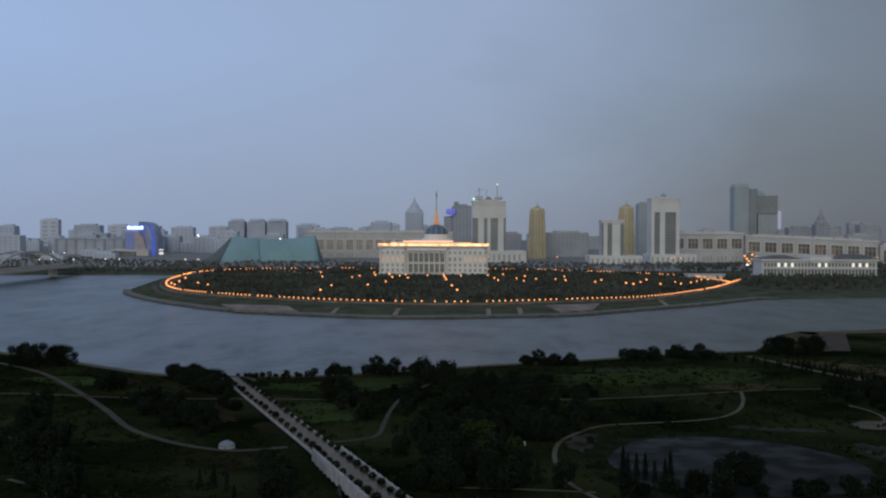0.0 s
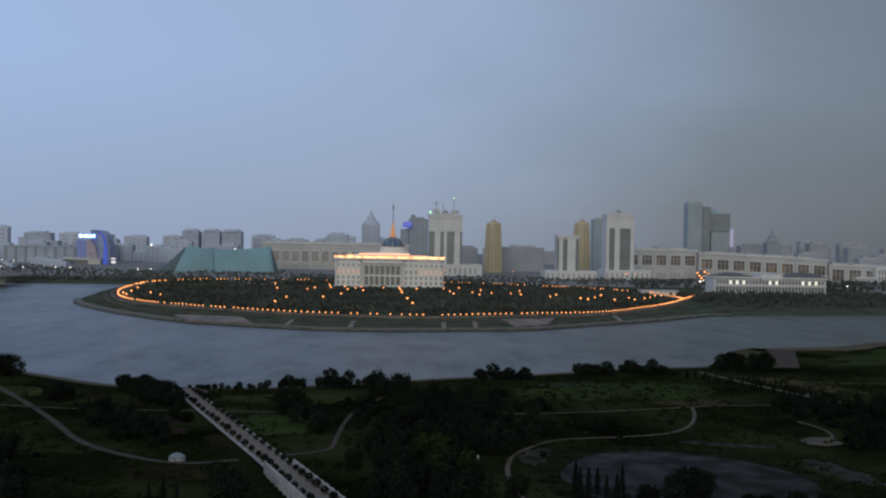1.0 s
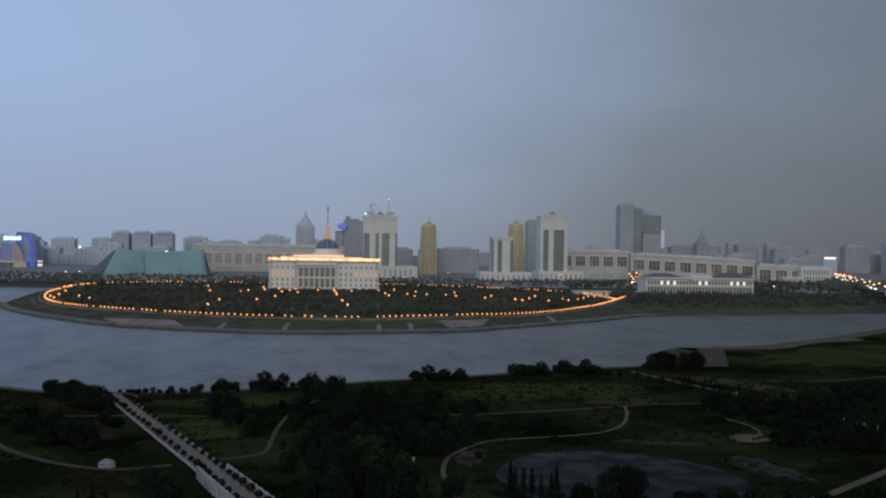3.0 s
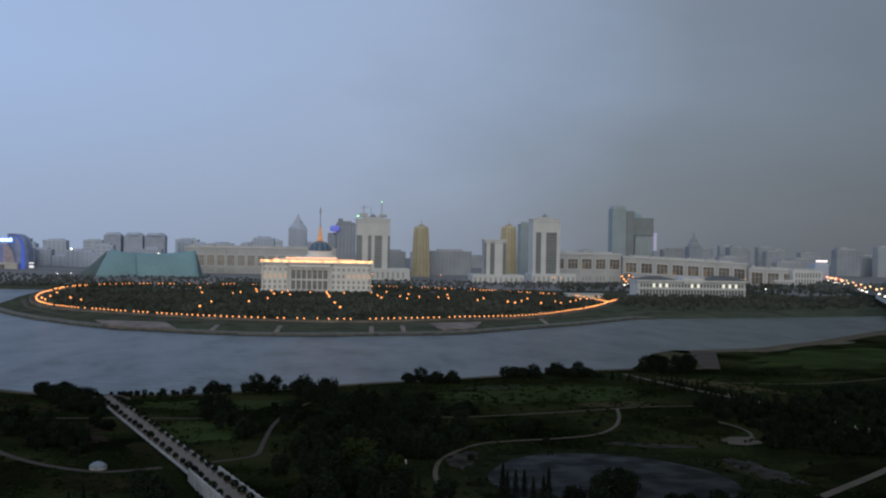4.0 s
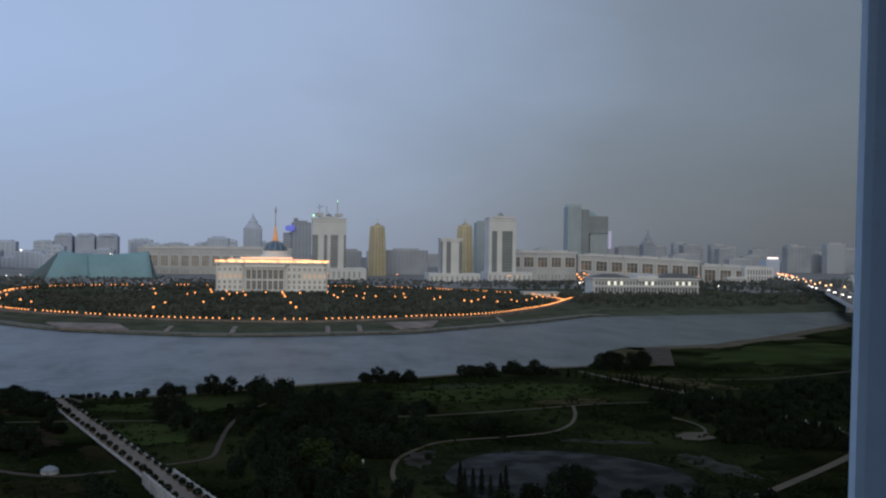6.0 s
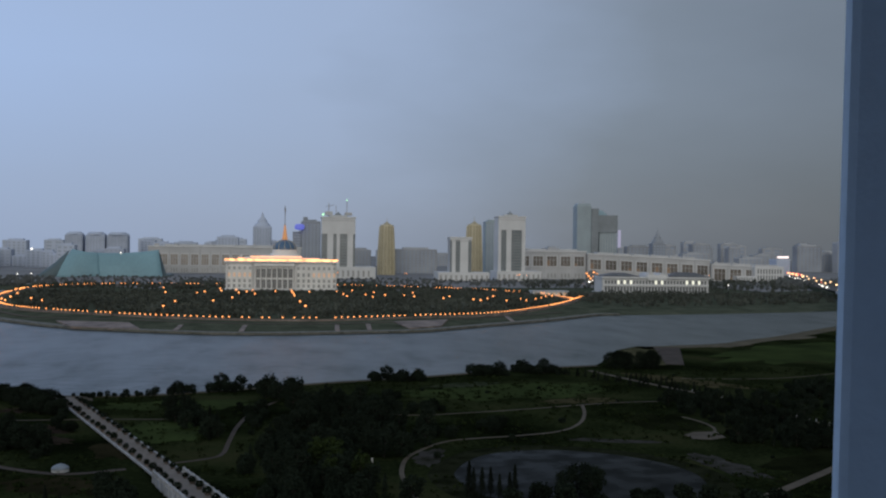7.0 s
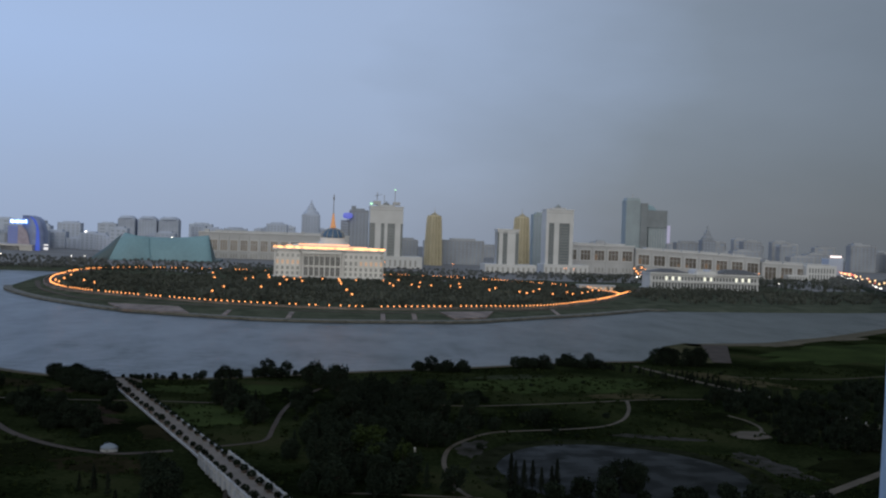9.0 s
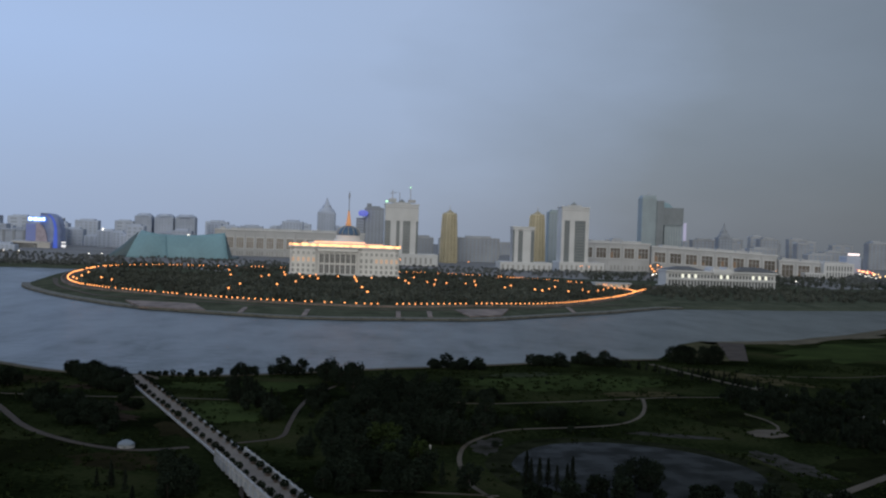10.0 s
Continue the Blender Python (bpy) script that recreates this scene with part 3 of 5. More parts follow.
long_block("ministry_building", (-218, 1610, 0), 0, 233, 40, 43, 15, "long pale stone ministry range with brown glazed bays")
long_block("ministry_building", (332, 1475, 0), -1.0, 105, 40, 43, 5, "pale stone ministry wing with brown glazed bays", BROWNWIN, band=(0.50, 0.84), seed=4)
t = long_block("ministry_building", (437.5, 1465, 0), -1.2, 190, 44, 40, 8, "long pale ministry range with square brown glazed bays and an archway", BROWNWIN, band=(0.45, 0.81), slope=0.041, seed=7)
# closed dark solid; its colour stands in for the shade of the passage
part("archway", Mesh().loft([[(7 + 9 * math.cos(a), y, 4 + 13 * math.sin(a)) for a in [math.pi * i / 10 for i in range(11)]] for y in (-1.5, 0.4)]), WINDOW, t)
long_block("ministry_building", (628, 1455, 0), -1.5, 75, 40, 26, 3, "stepped pale stone ministry wing with tall glazed slots", BROWNWIN, lower=False, band=(0.12, 0.80), slope=0.03, seed=9)
t = thing("office_building", "white office block with tall narrow window slots", "building", (690, 1440, 0), -1.5)
part("body", Mesh().block(0, 46, 0, 45, -8, 25, 0.5).block(-30, 1, -4, 40, -8, 10, 0.5), STONE, t)
part("penthouse", Mesh().block(4, 40, 8, 40, 25, 27, 0.4), STONE2, t)
windows_on(t, 3, 43, 0, 3, 22, 9, 2, 1.9, 7.0, WINDOW)
windows_on(t, -28, 0, -4, 1, 9, 7, 1, 1.6, 5.5, WINDOW)

# low white villa-like pavilion across the water
t = thing("pavilion", "low white colonnaded pavilion with lit windows and grey hipped roofs", "building", (318, 1010, 1.5), -1.0)
t.scale = (1, 1, 1.45)
part("body", Mesh().block(0, 115, 3, 32, 0, 11, 0.4), STONE, t)
part("cornice", Mesh().block(-1, 116, -0.8, 33, 11, 12, 0.2), STONE, t)
part("base", Mesh().block(-2, 117, -2, 34, 0, 1.0, 0.2), STONE2, t)
for x0, x1, h in ((3, 38, 2.2), (73, 114, 3.0)):
    part("hipped_roof", Mesh().loft([[(x0 - 2, 2, 12.0), (x1 + 2, 2, 12.0), (x1 + 2, 28, 12.0), (x0 - 2, 28, 12.0)], [(x0 - 2, 2, 12.5), (x1 + 2, 2, 12.5), (x1 + 2, 28, 12.5), (x0 - 2, 28, 12.5)], [(x0 + 11, 13, 12.5 + h), (x1 - 11, 13, 12.5 + h), (x1 - 11, 17, 12.5 + h), (x0 + 11, 17, 12.5 + h)]]), DARKROOF, t, "dark low hipped roof")
for x0 in (46, 60):
    part("vault", Mesh().loft([[(x0 + 6 + 5.5 * math.cos(math.pi * i / 8), y, 12 + 3.0 * math.sin(math.pi * i / 8)) for i in range(9)] for y in (3, 26)]), STONE2, t, "pale curved roof vault")
part("portico", Mesh().block(48, 68, 0, 6, 9.6, 13.5, 0.3), STONE, t)
for i in range(34):
    part("column", Mesh().lathe([(0.55, 1), (0.42, 1.5), (0.4, 5.0), (0.6, 5.5)], 2 + i * 3.36, 1.6, 8), STONE, t)
part("architrave", Mesh().box(0, 115, 0.9, 3, 5.5, 6.3), STONE, t)
for i in range(33):
    lit = 13 <= i * 3.36 <= 32 or 48 <= i * 3.36 <= 67 or 82 <= i * 3.36 <= 102
    part("window", Mesh().box(3 + i * 3.36, 4.9 + i * 3.36, 2.8, 2.98, 6.9, 9.4), COOLWIN if lit and i % 2 == 0 else WINDOW, t)
    part("door_bay", Mesh().box(2.7 + i * 3.36, 5.0 + i * 3.36, 2.8, 2.98, 1.1, 5), WINDOW, t)


# turquoise concert hall: leaning curved shells
def shell(b0, b1, t0, t1, sag, belly, y, thick=3.0, nu=16, nv=8):
    m = Mesh()
    g = []
    for side in (0, 1):
        for i in range(nu + 1):
            u = i / nu
            for j in range(nv + 1):
                v = j / nv
                bx, tx = b0[0] + (b1[0] - b0[0]) * u, t0[0] + (t1[0] - t0[0]) * u
                bz, tz = b0[1] + (b1[1] - b0[1]) * u, t0[1] + (t1[1] - t0[1]) * u - sag * math.sin(math.pi * u)
                g.append((bx + (tx - bx) * v, y + belly * math.sin(math.pi * u) + 14 * v * v + side * thick, bz + (tz - bz) * v))
    n = (nu + 1) * (nv + 1)
    f = []
    for i in range(nu):
        for j in range(nv):
            a, b, c, d = i * (nv + 1) + j, (i + 1) * (nv + 1) + j, (i + 1) * (nv + 1) + j + 1, i * (nv + 1) + j + 1
            f += [(a, b, c, d), (n + d, n + c, n + b, n + a)]
    for i in range(nu):
        a, b = i * (nv + 1), (i + 1) * (nv + 1)
        f += [(a, n + a, n + b, b), (a + nv, b + nv, n + b + nv, n + a + nv)]
    for j in range(nv):
        a, b = j, nu * (nv + 1) + j
        f += [(a, a + 1, n + a + 1, n + a), (b, n + b, n + b + 1, b + 1)]
    return m.add(g, f)


t = thing("concert_hall", "turquoise concert hall of leaning curved petal walls", "concert hall", (0, 1395, 0))
part("petal", shell((-313, 0), (-250, 0), (-289, 39), (-256, 34), 1, -6, 0), TEAL, t, "pale turquoise curved petal wall", True)
part("petal", shell((-264, 0), (-170, 0), (-266, 34.5), (-178, 39), 2.5, -7, 4), TEAL, t, "turquoise curved petal wall", True)
part("petal", shell((-334, 0), (-304, 0), (-312, 19), (-293, 37), 0, -3, -1), TEALDARK, t, "dark turquoise fin wall", True)
part("petal", shell((-174, 0), (-164, 0), (-178, 36), (-172, 17), 0, -2, 12), TEALDARK, t, "dark turquoise end wall", True)
part("base", Mesh().block(-326, -162, 14, 60, 0, 6, 0.5), TEALDARK, t)


# ---- the far city ----
def flats(at, w, depth, h, nx, nz, material, label, top="flat", group="far apartment blocks", lit=0):
    t = thing("apartment_block", label, "building", at, group=group)
    part("body", Mesh().block(0, w, 0, depth, 0, h, min(w, depth) * 0.04), material, t)
    wx, wz = w / nx * 0.5, h / nz * 0.5
    windows_on(t, w * 0.04, w * 0.96, 0, h * 0.06, h * 0.95, nx, nz, wx, wz, HAZEWIN)
    if top == "round":
        part("roof", Mesh().lathe([(w * 0.5, h), (w * 0.48, h + 2.5), (w * 0.36, h + 5), (w * 0.34, h + 6)], w / 2, depth / 2, 16), material, t)
    elif top == "dome":
        part("roof", Mesh().lathe([(w * 0.46, h), (w * 0.42, h + 4), (w * 0.27, h + 9), (w * 0.24, h + 13), (w * 0.11, h + 19), (w * 0.06, h + 23), (w * 0.015, h + 30)], w / 2, depth / 2, 16), material, t)
    else:
        part("roof", Mesh().block(w * 0.2, w * 0.8, depth * 0.2, depth * 0.8, h, h + 3, 0.3), material, t)
    if lit:
        part("roof_lamp", Mesh().lathe([(0.3, h), (0.3, h + 1), (1.7, h + 2), (1.7, h + 3.2), (0.3, h + 4)], w * 0.3, 1, 8), WHITELAMP, t, "small glowing roof lamp")
    return t


# right-hand blocks: dim light under the dark cloud, and haze, painted into the concrete
SHADECONC = mat("dusky_concrete", (0.315, 0.34, 0.38), 0.85, 0.03, 0.25, 0.5, per=0.4)
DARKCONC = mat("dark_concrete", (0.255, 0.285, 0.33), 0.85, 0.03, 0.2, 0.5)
# window colour kept near the walls so far fronts lose contrast as in haze
HAZEWIN = mat("dull_glazing", (0.30, 0.36, 0.465), 0.4, 0.05, 0.3, 0.4)
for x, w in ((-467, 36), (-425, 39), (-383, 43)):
    flats((x, 2200, 0), w, 30, 65, 6, 14, HAZECONC, "rounded grey concrete apartment tower", "round", "three rounded towers")
flats((-150, 2100, 0), 43, 26, 64, 6, 12, HAZECONC, "apartment block in haze-toned grey on the skyline")
flats((-78.5, 2100, 0), 37, 37, 86, 6, 18, HAZECONC, "grey tower with a stepped pyramid roof", "dome")
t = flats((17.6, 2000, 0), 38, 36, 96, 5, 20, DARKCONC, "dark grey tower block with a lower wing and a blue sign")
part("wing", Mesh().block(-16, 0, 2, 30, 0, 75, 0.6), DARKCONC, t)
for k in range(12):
    part("wing_window", Mesh().box(-14, -2, 1.86, 2.1, 8 + k * 5.5, 10.6 + k * 5.5), HAZEWIN, t)
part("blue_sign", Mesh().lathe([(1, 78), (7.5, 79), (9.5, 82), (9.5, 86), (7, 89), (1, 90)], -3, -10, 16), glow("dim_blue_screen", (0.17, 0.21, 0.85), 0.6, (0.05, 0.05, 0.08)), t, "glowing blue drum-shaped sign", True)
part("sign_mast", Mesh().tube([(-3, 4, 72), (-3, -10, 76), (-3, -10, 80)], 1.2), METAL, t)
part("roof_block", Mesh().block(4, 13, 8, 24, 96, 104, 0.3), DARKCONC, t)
# slab cladding tinted bluish and pale to carry the haze
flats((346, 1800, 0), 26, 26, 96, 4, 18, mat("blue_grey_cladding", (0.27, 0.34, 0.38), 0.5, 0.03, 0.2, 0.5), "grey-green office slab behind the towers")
flats((172, 1700, 0), 72, 30, 44, 10, 9, SHADECONC, "pale concrete housing block with rows of windows")
flats((95, 1690, 0), 36, 30, 42, 6, 9, SHADECONC, "pale housing block with a dark roof")
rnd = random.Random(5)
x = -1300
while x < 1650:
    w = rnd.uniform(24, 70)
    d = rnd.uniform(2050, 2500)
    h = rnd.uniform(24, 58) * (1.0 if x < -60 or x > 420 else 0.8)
    flats((x, d, 0), w, 26, h, max(3, int(w / 8)), max(4, int(h / 6)), HAZECONC if x < 150 else SHADECONC, "apartment block in haze-toned grey on the skyline", lit=rnd.random() < 0.10)
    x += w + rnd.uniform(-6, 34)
# rearmost row paled towards the sky colour in place of haze
HAZEBLOCK = mat("pale_blue_grey_render", (0.42, 0.485, 0.60), 0.85, 0.03, 0.2, 0.5, per=0.3)
for x0, x1, material in ((-1150, -120, HAZEBLOCK), (880, 1500, SHADECONC)):
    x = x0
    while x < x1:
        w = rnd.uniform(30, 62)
        flats((x, rnd.uniform(2560, 2700), 0), w, 24, rnd.uniform(46, 74), 2, 6, material, "tower block in haze-paled colour far across the city")
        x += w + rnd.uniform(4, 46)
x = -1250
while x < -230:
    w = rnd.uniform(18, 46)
    flats((x, rnd.uniform(1860, 2040), 0), w, 24, rnd.uniform(22, 46), max(3, int(w / 8)), 6, HAZECONC, "apartment block in haze-toned grey on the skyline", lit=rnd.random() < 0.12)
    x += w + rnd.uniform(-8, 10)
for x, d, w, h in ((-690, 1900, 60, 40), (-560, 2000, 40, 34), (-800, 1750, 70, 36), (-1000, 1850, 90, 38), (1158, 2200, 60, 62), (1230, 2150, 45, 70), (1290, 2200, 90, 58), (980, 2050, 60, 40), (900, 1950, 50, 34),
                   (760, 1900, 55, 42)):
    flats((x, d, 0), w, 26, h, max(3, int(w / 9)), max(4, int(h / 6)), HAZECONC if x < 150 else SHADECONC, "grey city block with rain haze in its colour")

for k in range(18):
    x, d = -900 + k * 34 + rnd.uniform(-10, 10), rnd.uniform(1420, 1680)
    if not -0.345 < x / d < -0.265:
        flats((x, d, 0), rnd.uniform(20, 42), 18, rnd.uniform(6, 13), 5, 3, HAZECONC, "low grey building in the old town")
# mall with dark uprights, left of the blue screen building
HALLPANEL = mat("blue_grey_panels", (0.34, 0.395, 0.49), 0.7, 0.04, 0.2, 0.4)
t = thing("shopping_hall", "long low grey hall with dark upright bands", "building", (-690, 1800, 0))
part("body", Mesh().block(0, 130, 0, 40, 0, 29, 0.4), HALLPANEL, t)
part("roof", Mesh().block(-2, 132, -2, 42, 29.7, 31.5, 0.3), HAZEWIN, t)
for i in range(8):
    part("upright", Mesh().box(i * 17 + 2, i * 17 + 6, -1, 0.2, 0, 29.6), DARKCONC, t)
BLUEWALL = mat("blue_wall", (0.21, 0.27, 0.47), 0.5, 0.05, 0.3, 0.4)
DIMBLUE = glow("dim_blue_wall", (0.10, 0.16, 0.60), 0.22, (0.12, 0.15, 0.27))
t = thing("screen_building", "blue-lit sail-shaped building with a large glowing sign", "building", (-549, 1750, -4))
part("body", Mesh().block(0, 26, 0, 30, 0, 47, 0.6), BLUEWALL, t)
# the sail: a tall curved wall that bows over towards its top
sail = [(60, 0), (59.5, 20), (58.5, 38), (56, 49), (52, 57), (46, 62), (38, 64), (33, 63.5)]
part("sail", Mesh().loft([[(24, -1, z), (x - 4, -5, z), (x, 1, z), (x - 2, 30, z), (24, 30, z)] for x, z in sail]), BLUEWALL, t, "curved blue sail-like wall", True)
part("screen", Mesh().loft([[(x - 14 + z * 0.06, -3.9, z), (x - 6, -5.4, z), (x - 6, -4.6, z), (x - 14 + z * 0.06, -3.2, z)] for x, z in sail[:6]]), BLUESIGN, t, "glowing blue light wall")
part("screen", Mesh().box(1, 17, -0.6, -0.1, 8, 44), DIMBLUE, t)
part("arch_panel", Mesh().loft([[(18, -4.7, z), (18 + 13 * q, -4.6, z), (18 + 13 * q, -3.2, z), (18, -3.6, z)] for z, q in ((14, 1.5), (26, 1.35), (36, 1.15), (43, 0.8), (47, 0.35))]), mat("pink_grey_panel", (0.34, 0.30, 0.38), 0.5, 0.1, 0.4, 0.5), t, "pale pinkish arched panel")
for k in range(8):
    part("floor_band", Mesh().box(0.5, 26, -0.9, -0.6, 4 + k * 5.2, 4.6 + k * 5.2), mat("blue_band", (0.20, 0.24, 0.38), 0.5, 0.2, 0.3, 0.5), t)
sign = part("sign", Mesh().box(5, 34, -6.0, -5.6, 50, 57), glow("sign_blue", (0.12, 0.30, 1.0), 1.3, (0.05, 0.1, 0.3)), t, "bright blue sign panel")
for k, w in enumerate((3.6, 2.2, 2.8, 2.0, 2.6, 2.2, 3.0)):
    part("sign_bar", Mesh().box(6.5 + k * 3.8, 6.5 + k * 3.8 + w, -6.4, -6.0, 51.3, 55.6 if k % 3 else 56.4), glow("sign_white", (0.62, 0.85, 1.0), 3.0), sign)
t = thing("kiosk_sign", "small stacked white lit signs by the screen building", "sign", (-486, 1735, 0))
part("post", Mesh().box(3, 4, 0.2, 0.8, 0, 14), METAL, t)
for z in (4, 11):
    part("panel", Mesh().box(0, 7.5, -0.4, 0.2, z, z + (4.4 if z < 9 else 2.2)), glow("soft_white_panel", (0.85, 0.9, 1.0), 0.7), t)
t = thing("entrance_hall", "low white hall with a sloping roof beside the screen building", "building", (-573, 1735, 0))
part("roof", Mesh().loft([[(7, -3, 9.5), (69, -3, 8.5), (69, 22, 9.5), (7, 22, 10.5)], [(7, -3, 12.5), (69, -3, 10.8), (69, 22, 12.5), (7, 22, 13.5)]]), PAINT, t)
part("wing", Mesh().block(48, 69, -1, 20, 0, 8.6, 0.3), PAINT, t, "white end wing")
part("body", Mesh().block(4, 48, 4, 22, 0, 9.5, 0.3), WINDOW, t)
for x in (0, 44):
    part("arch_leg", Mesh().tube([(x, 0, -1), (x + 1, 0, 5), (x + (5 if x < 20 else -5), 0, 8.5)], 1.2, 6), BALUST, t)
part("eaves", Mesh().beam([(3, 0, 8.6), (24, 0, 9.4), (46, 0, 8.6)], 3, 1.4), DARKROOF, t, "dark arched eaves")

# glass towers on the right, with the haze put into their glass colours
t = thing("glass_tower", "tall grey glass tower pair joined by a dark bridge floor", "tower", (660, 2300, 0))
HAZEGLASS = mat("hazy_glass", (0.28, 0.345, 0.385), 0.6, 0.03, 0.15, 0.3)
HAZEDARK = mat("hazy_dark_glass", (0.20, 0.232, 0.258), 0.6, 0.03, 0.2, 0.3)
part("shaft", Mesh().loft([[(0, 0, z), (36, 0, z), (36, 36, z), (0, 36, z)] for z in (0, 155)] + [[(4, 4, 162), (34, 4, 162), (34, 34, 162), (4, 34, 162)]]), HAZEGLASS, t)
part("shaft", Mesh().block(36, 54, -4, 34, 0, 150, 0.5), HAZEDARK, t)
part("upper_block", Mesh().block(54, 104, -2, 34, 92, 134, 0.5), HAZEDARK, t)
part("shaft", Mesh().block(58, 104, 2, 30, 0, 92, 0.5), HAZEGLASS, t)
part("crown", Mesh().loft([[(54, 0, 134), (78, 0, 134), (78, 30, 134), (54, 30, 134)], [(54, 0, 147), (66, 0, 144), (66, 30, 144), (54, 30, 147)]]), mat("pale_blue_glass", (0.25, 0.38, 0.46), 0.3, 0.05, 0.2, 0.4), t)
for i in range(7):
    part("fin", Mesh().box(60 + i * 6.4, 61.6 + i * 6.4, 1.2, 1.9, 0, 91), mat("pale_fin_glass", (0.36, 0.40, 0.43), 0.5, 0.05, 0.2, 0.4), t)
part("antenna", Mesh().tube([(20, 18, 160), (20, 18, 172)], 0.5), METAL, t)
part("roof_fin", Mesh().loft([[(2, 6, z), (12 + (162 - z) * 2, 6, z), (12 + (162 - z) * 2, 10, z), (2, 10, z)] for z in (150, 160)]), HAZEGLASS, t)
part("lit_sign", Mesh().box(105, 112, -3, -1, 55, 98), glow("pale_violet_screen", (0.70, 0.68, 1.0), 0.40, (0.1, 0.1, 0.1)), t, "pale lit vertical sign")
t.scale = (0.94, 1, 0.96)
flats((735, 2000, 0), 28, 24, 62, 4, 10, DARKCONC, "grey tower with a spired roof", "dome")
flats((822, 2000, 0), 38, 26, 62, 5, 10, SHADECONC, "pale block with an arched centre")
t = thing("billboard", "white glowing rooftop billboard on a dark block", "sign", (856, 1700, 0))
part("block", Mesh().block(0, 26, 2, 30, 0, 34, 0.4), HAZECONC, t)
part("panel", Mesh().box(1, 22, 0, 1, 36, 39.5), glow("pinkish_white_panel", (1.0, 0.86, 0.88), 1.3), t, "glowing white panel")
part("post", Mesh().box(3, 4, 0.2, 0.8, 34, 36).box(19, 20, 0.2, 0.8, 34, 36), METAL, t)


# ---- peninsula: lamp ring, terraces, woods ----
RING = [(-240, 947), (-232, 860), (-205, 755), (-172, 694), (-121, 647), (-62, 610), (0, 597), (57, 613), (127, 655), (175, 712), (213, 780), (240, 848), (244, 905),
        (222, 955), (180, 1020), (110, 1078), (0, 1105), (-120, 1104), (-200, 1080), (-236, 1020)]
ring_line = curve_through([(x, y, 0) for x, y in RING], 10, True)
setting("ring_promenade", Mesh().beam([(p.x, p.y, land(p.x, p.y) + 0.1) for p in ring_line + ring_line[:1]], 9, 0.3), PATHM, "pale paved promenade round the peninsula", category="promenade")
setting("terrace_wall", Mesh().beam([(p.x * 1.02, 850 + (p.y - 850) * 1.02, land(p.x * 1.02, 850 + (p.y - 850) * 1.02) + 0.6) for p in ring_line + ring_line[:1]], 0.6, 1.2), PAVING, "low stone parapet wall below the promenade", category="wall")


def park_lamp(h=1.0, r=0.43):
    t = thing("park_lamp", "low orange-lit globe lamp on a short post along the promenade", "lamp", group="promenade lamps")
    part("post", Mesh().lathe([(0.16, 0), (0.14, 0.3), (0.07, 0.4), (0.06, h)], n=6), METAL, t)
    part("globe", Mesh().lathe([(0.15, h), (r * 0.8, h + r * 0.35), (r, h + r * 0.9), (r * 0.8, h + r * 1.45), (0.1, h + r * 1.8)], n=8), LAMP, t, "glowing orange globe")
    return t


proto = park_lamp()
rnd = random.Random(3)
proto.matrix_basis = pose(2, 597, land(2, 597) + 0.2)
for p in even(ring_line, 3.9, True):
    if p.y > 940 and rnd.random() < 0.35 or rnd.random() < 0.07 or (p - Vector((2, 597, 0))).length < 3:
        continue
    m = pose(p.x, p.y, land(p.x, p.y) + 0.2)
    copy_thing(proto, m @ Matrix.Diagonal((1, 1, 1.5 if p.y > 930 else 1, 1)))
for k in range(24):
    x, y = 242 + k * 1.55, 853 + k * 3.5
    copy_thing(proto, pose(x, y, land(x, y) + 0.2))
setting('spur_road', strip([(236, 840), (260, 893), (282, 943), (330, 1060)], 7, 0.1, 0.3), PATHM, 'pale paved road leaving the promenade', category='road')
t = thing('gatehouse', 'low flat white gatehouse by the promenade', 'building', (226, 935, 2))
part('body', Mesh().block(0, 34, 0, 12, 0, 4.2, 0.2), STONE, t)
part('roof', Mesh().block(-1, 35, -1, 13, 4.2, 5.0, 0.2), STONE2, t)
for i in range(6):
    part('window', Mesh().box(2 + i * 5.5, 5 + i * 5.5, -0.15, 0.1, 1, 3.2), WARMWIN, t, 'warm lit window')
inner = park_lamp(5.2, 0.62)
inner["label"], inner["group"] = "tall orange-lit globe lamp among the palace trees", "garden lamps"
spots = [(-110, 911), (-98, 823), (-73, 815), (-69, 838), (-61, 900), (-57, 855), (-76, 691), (-52, 701), (-42, 745), (-46, 872), (-41, 820), (-36, 844), (-32, 868), (-28, 806), (-13, 855), (15, 847), (-77, 637),
         (38, 859), (41, 809), (42, 773), (52, 876), (58, 798), (68, 841), (61, 764)]
spots += [(73, 795), (88, 793), (100, 836), (94, 777), (113, 752), (122, 781), (133, 736), (136, 723), (146, 749), (158, 787), (155, 722), (172, 751), (171, 728), (183, 748), (192, 767), (203, 796), (209, 799),
          (-217, 861), (-201, 791), (-174, 720), (-161, 694), (-193, 720), (-187, 706), (-192, 738)]
spots += [(0.5, 862), (1, 838), (2, 808), (2.5, 780), (6, 695), (9, 643)]
inner.matrix_basis = pose(spots[0][0], spots[0][1], land(*spots[0]))
for x, y in spots[1:]:
    if not (-70 < x < 52 and y > 985):
        q = rnd.uniform(0.7, 1.2)
        copy_thing(inner, pose(x, y, land(x, y)) @ Matrix.Diagonal((q, q, 1, 1)))
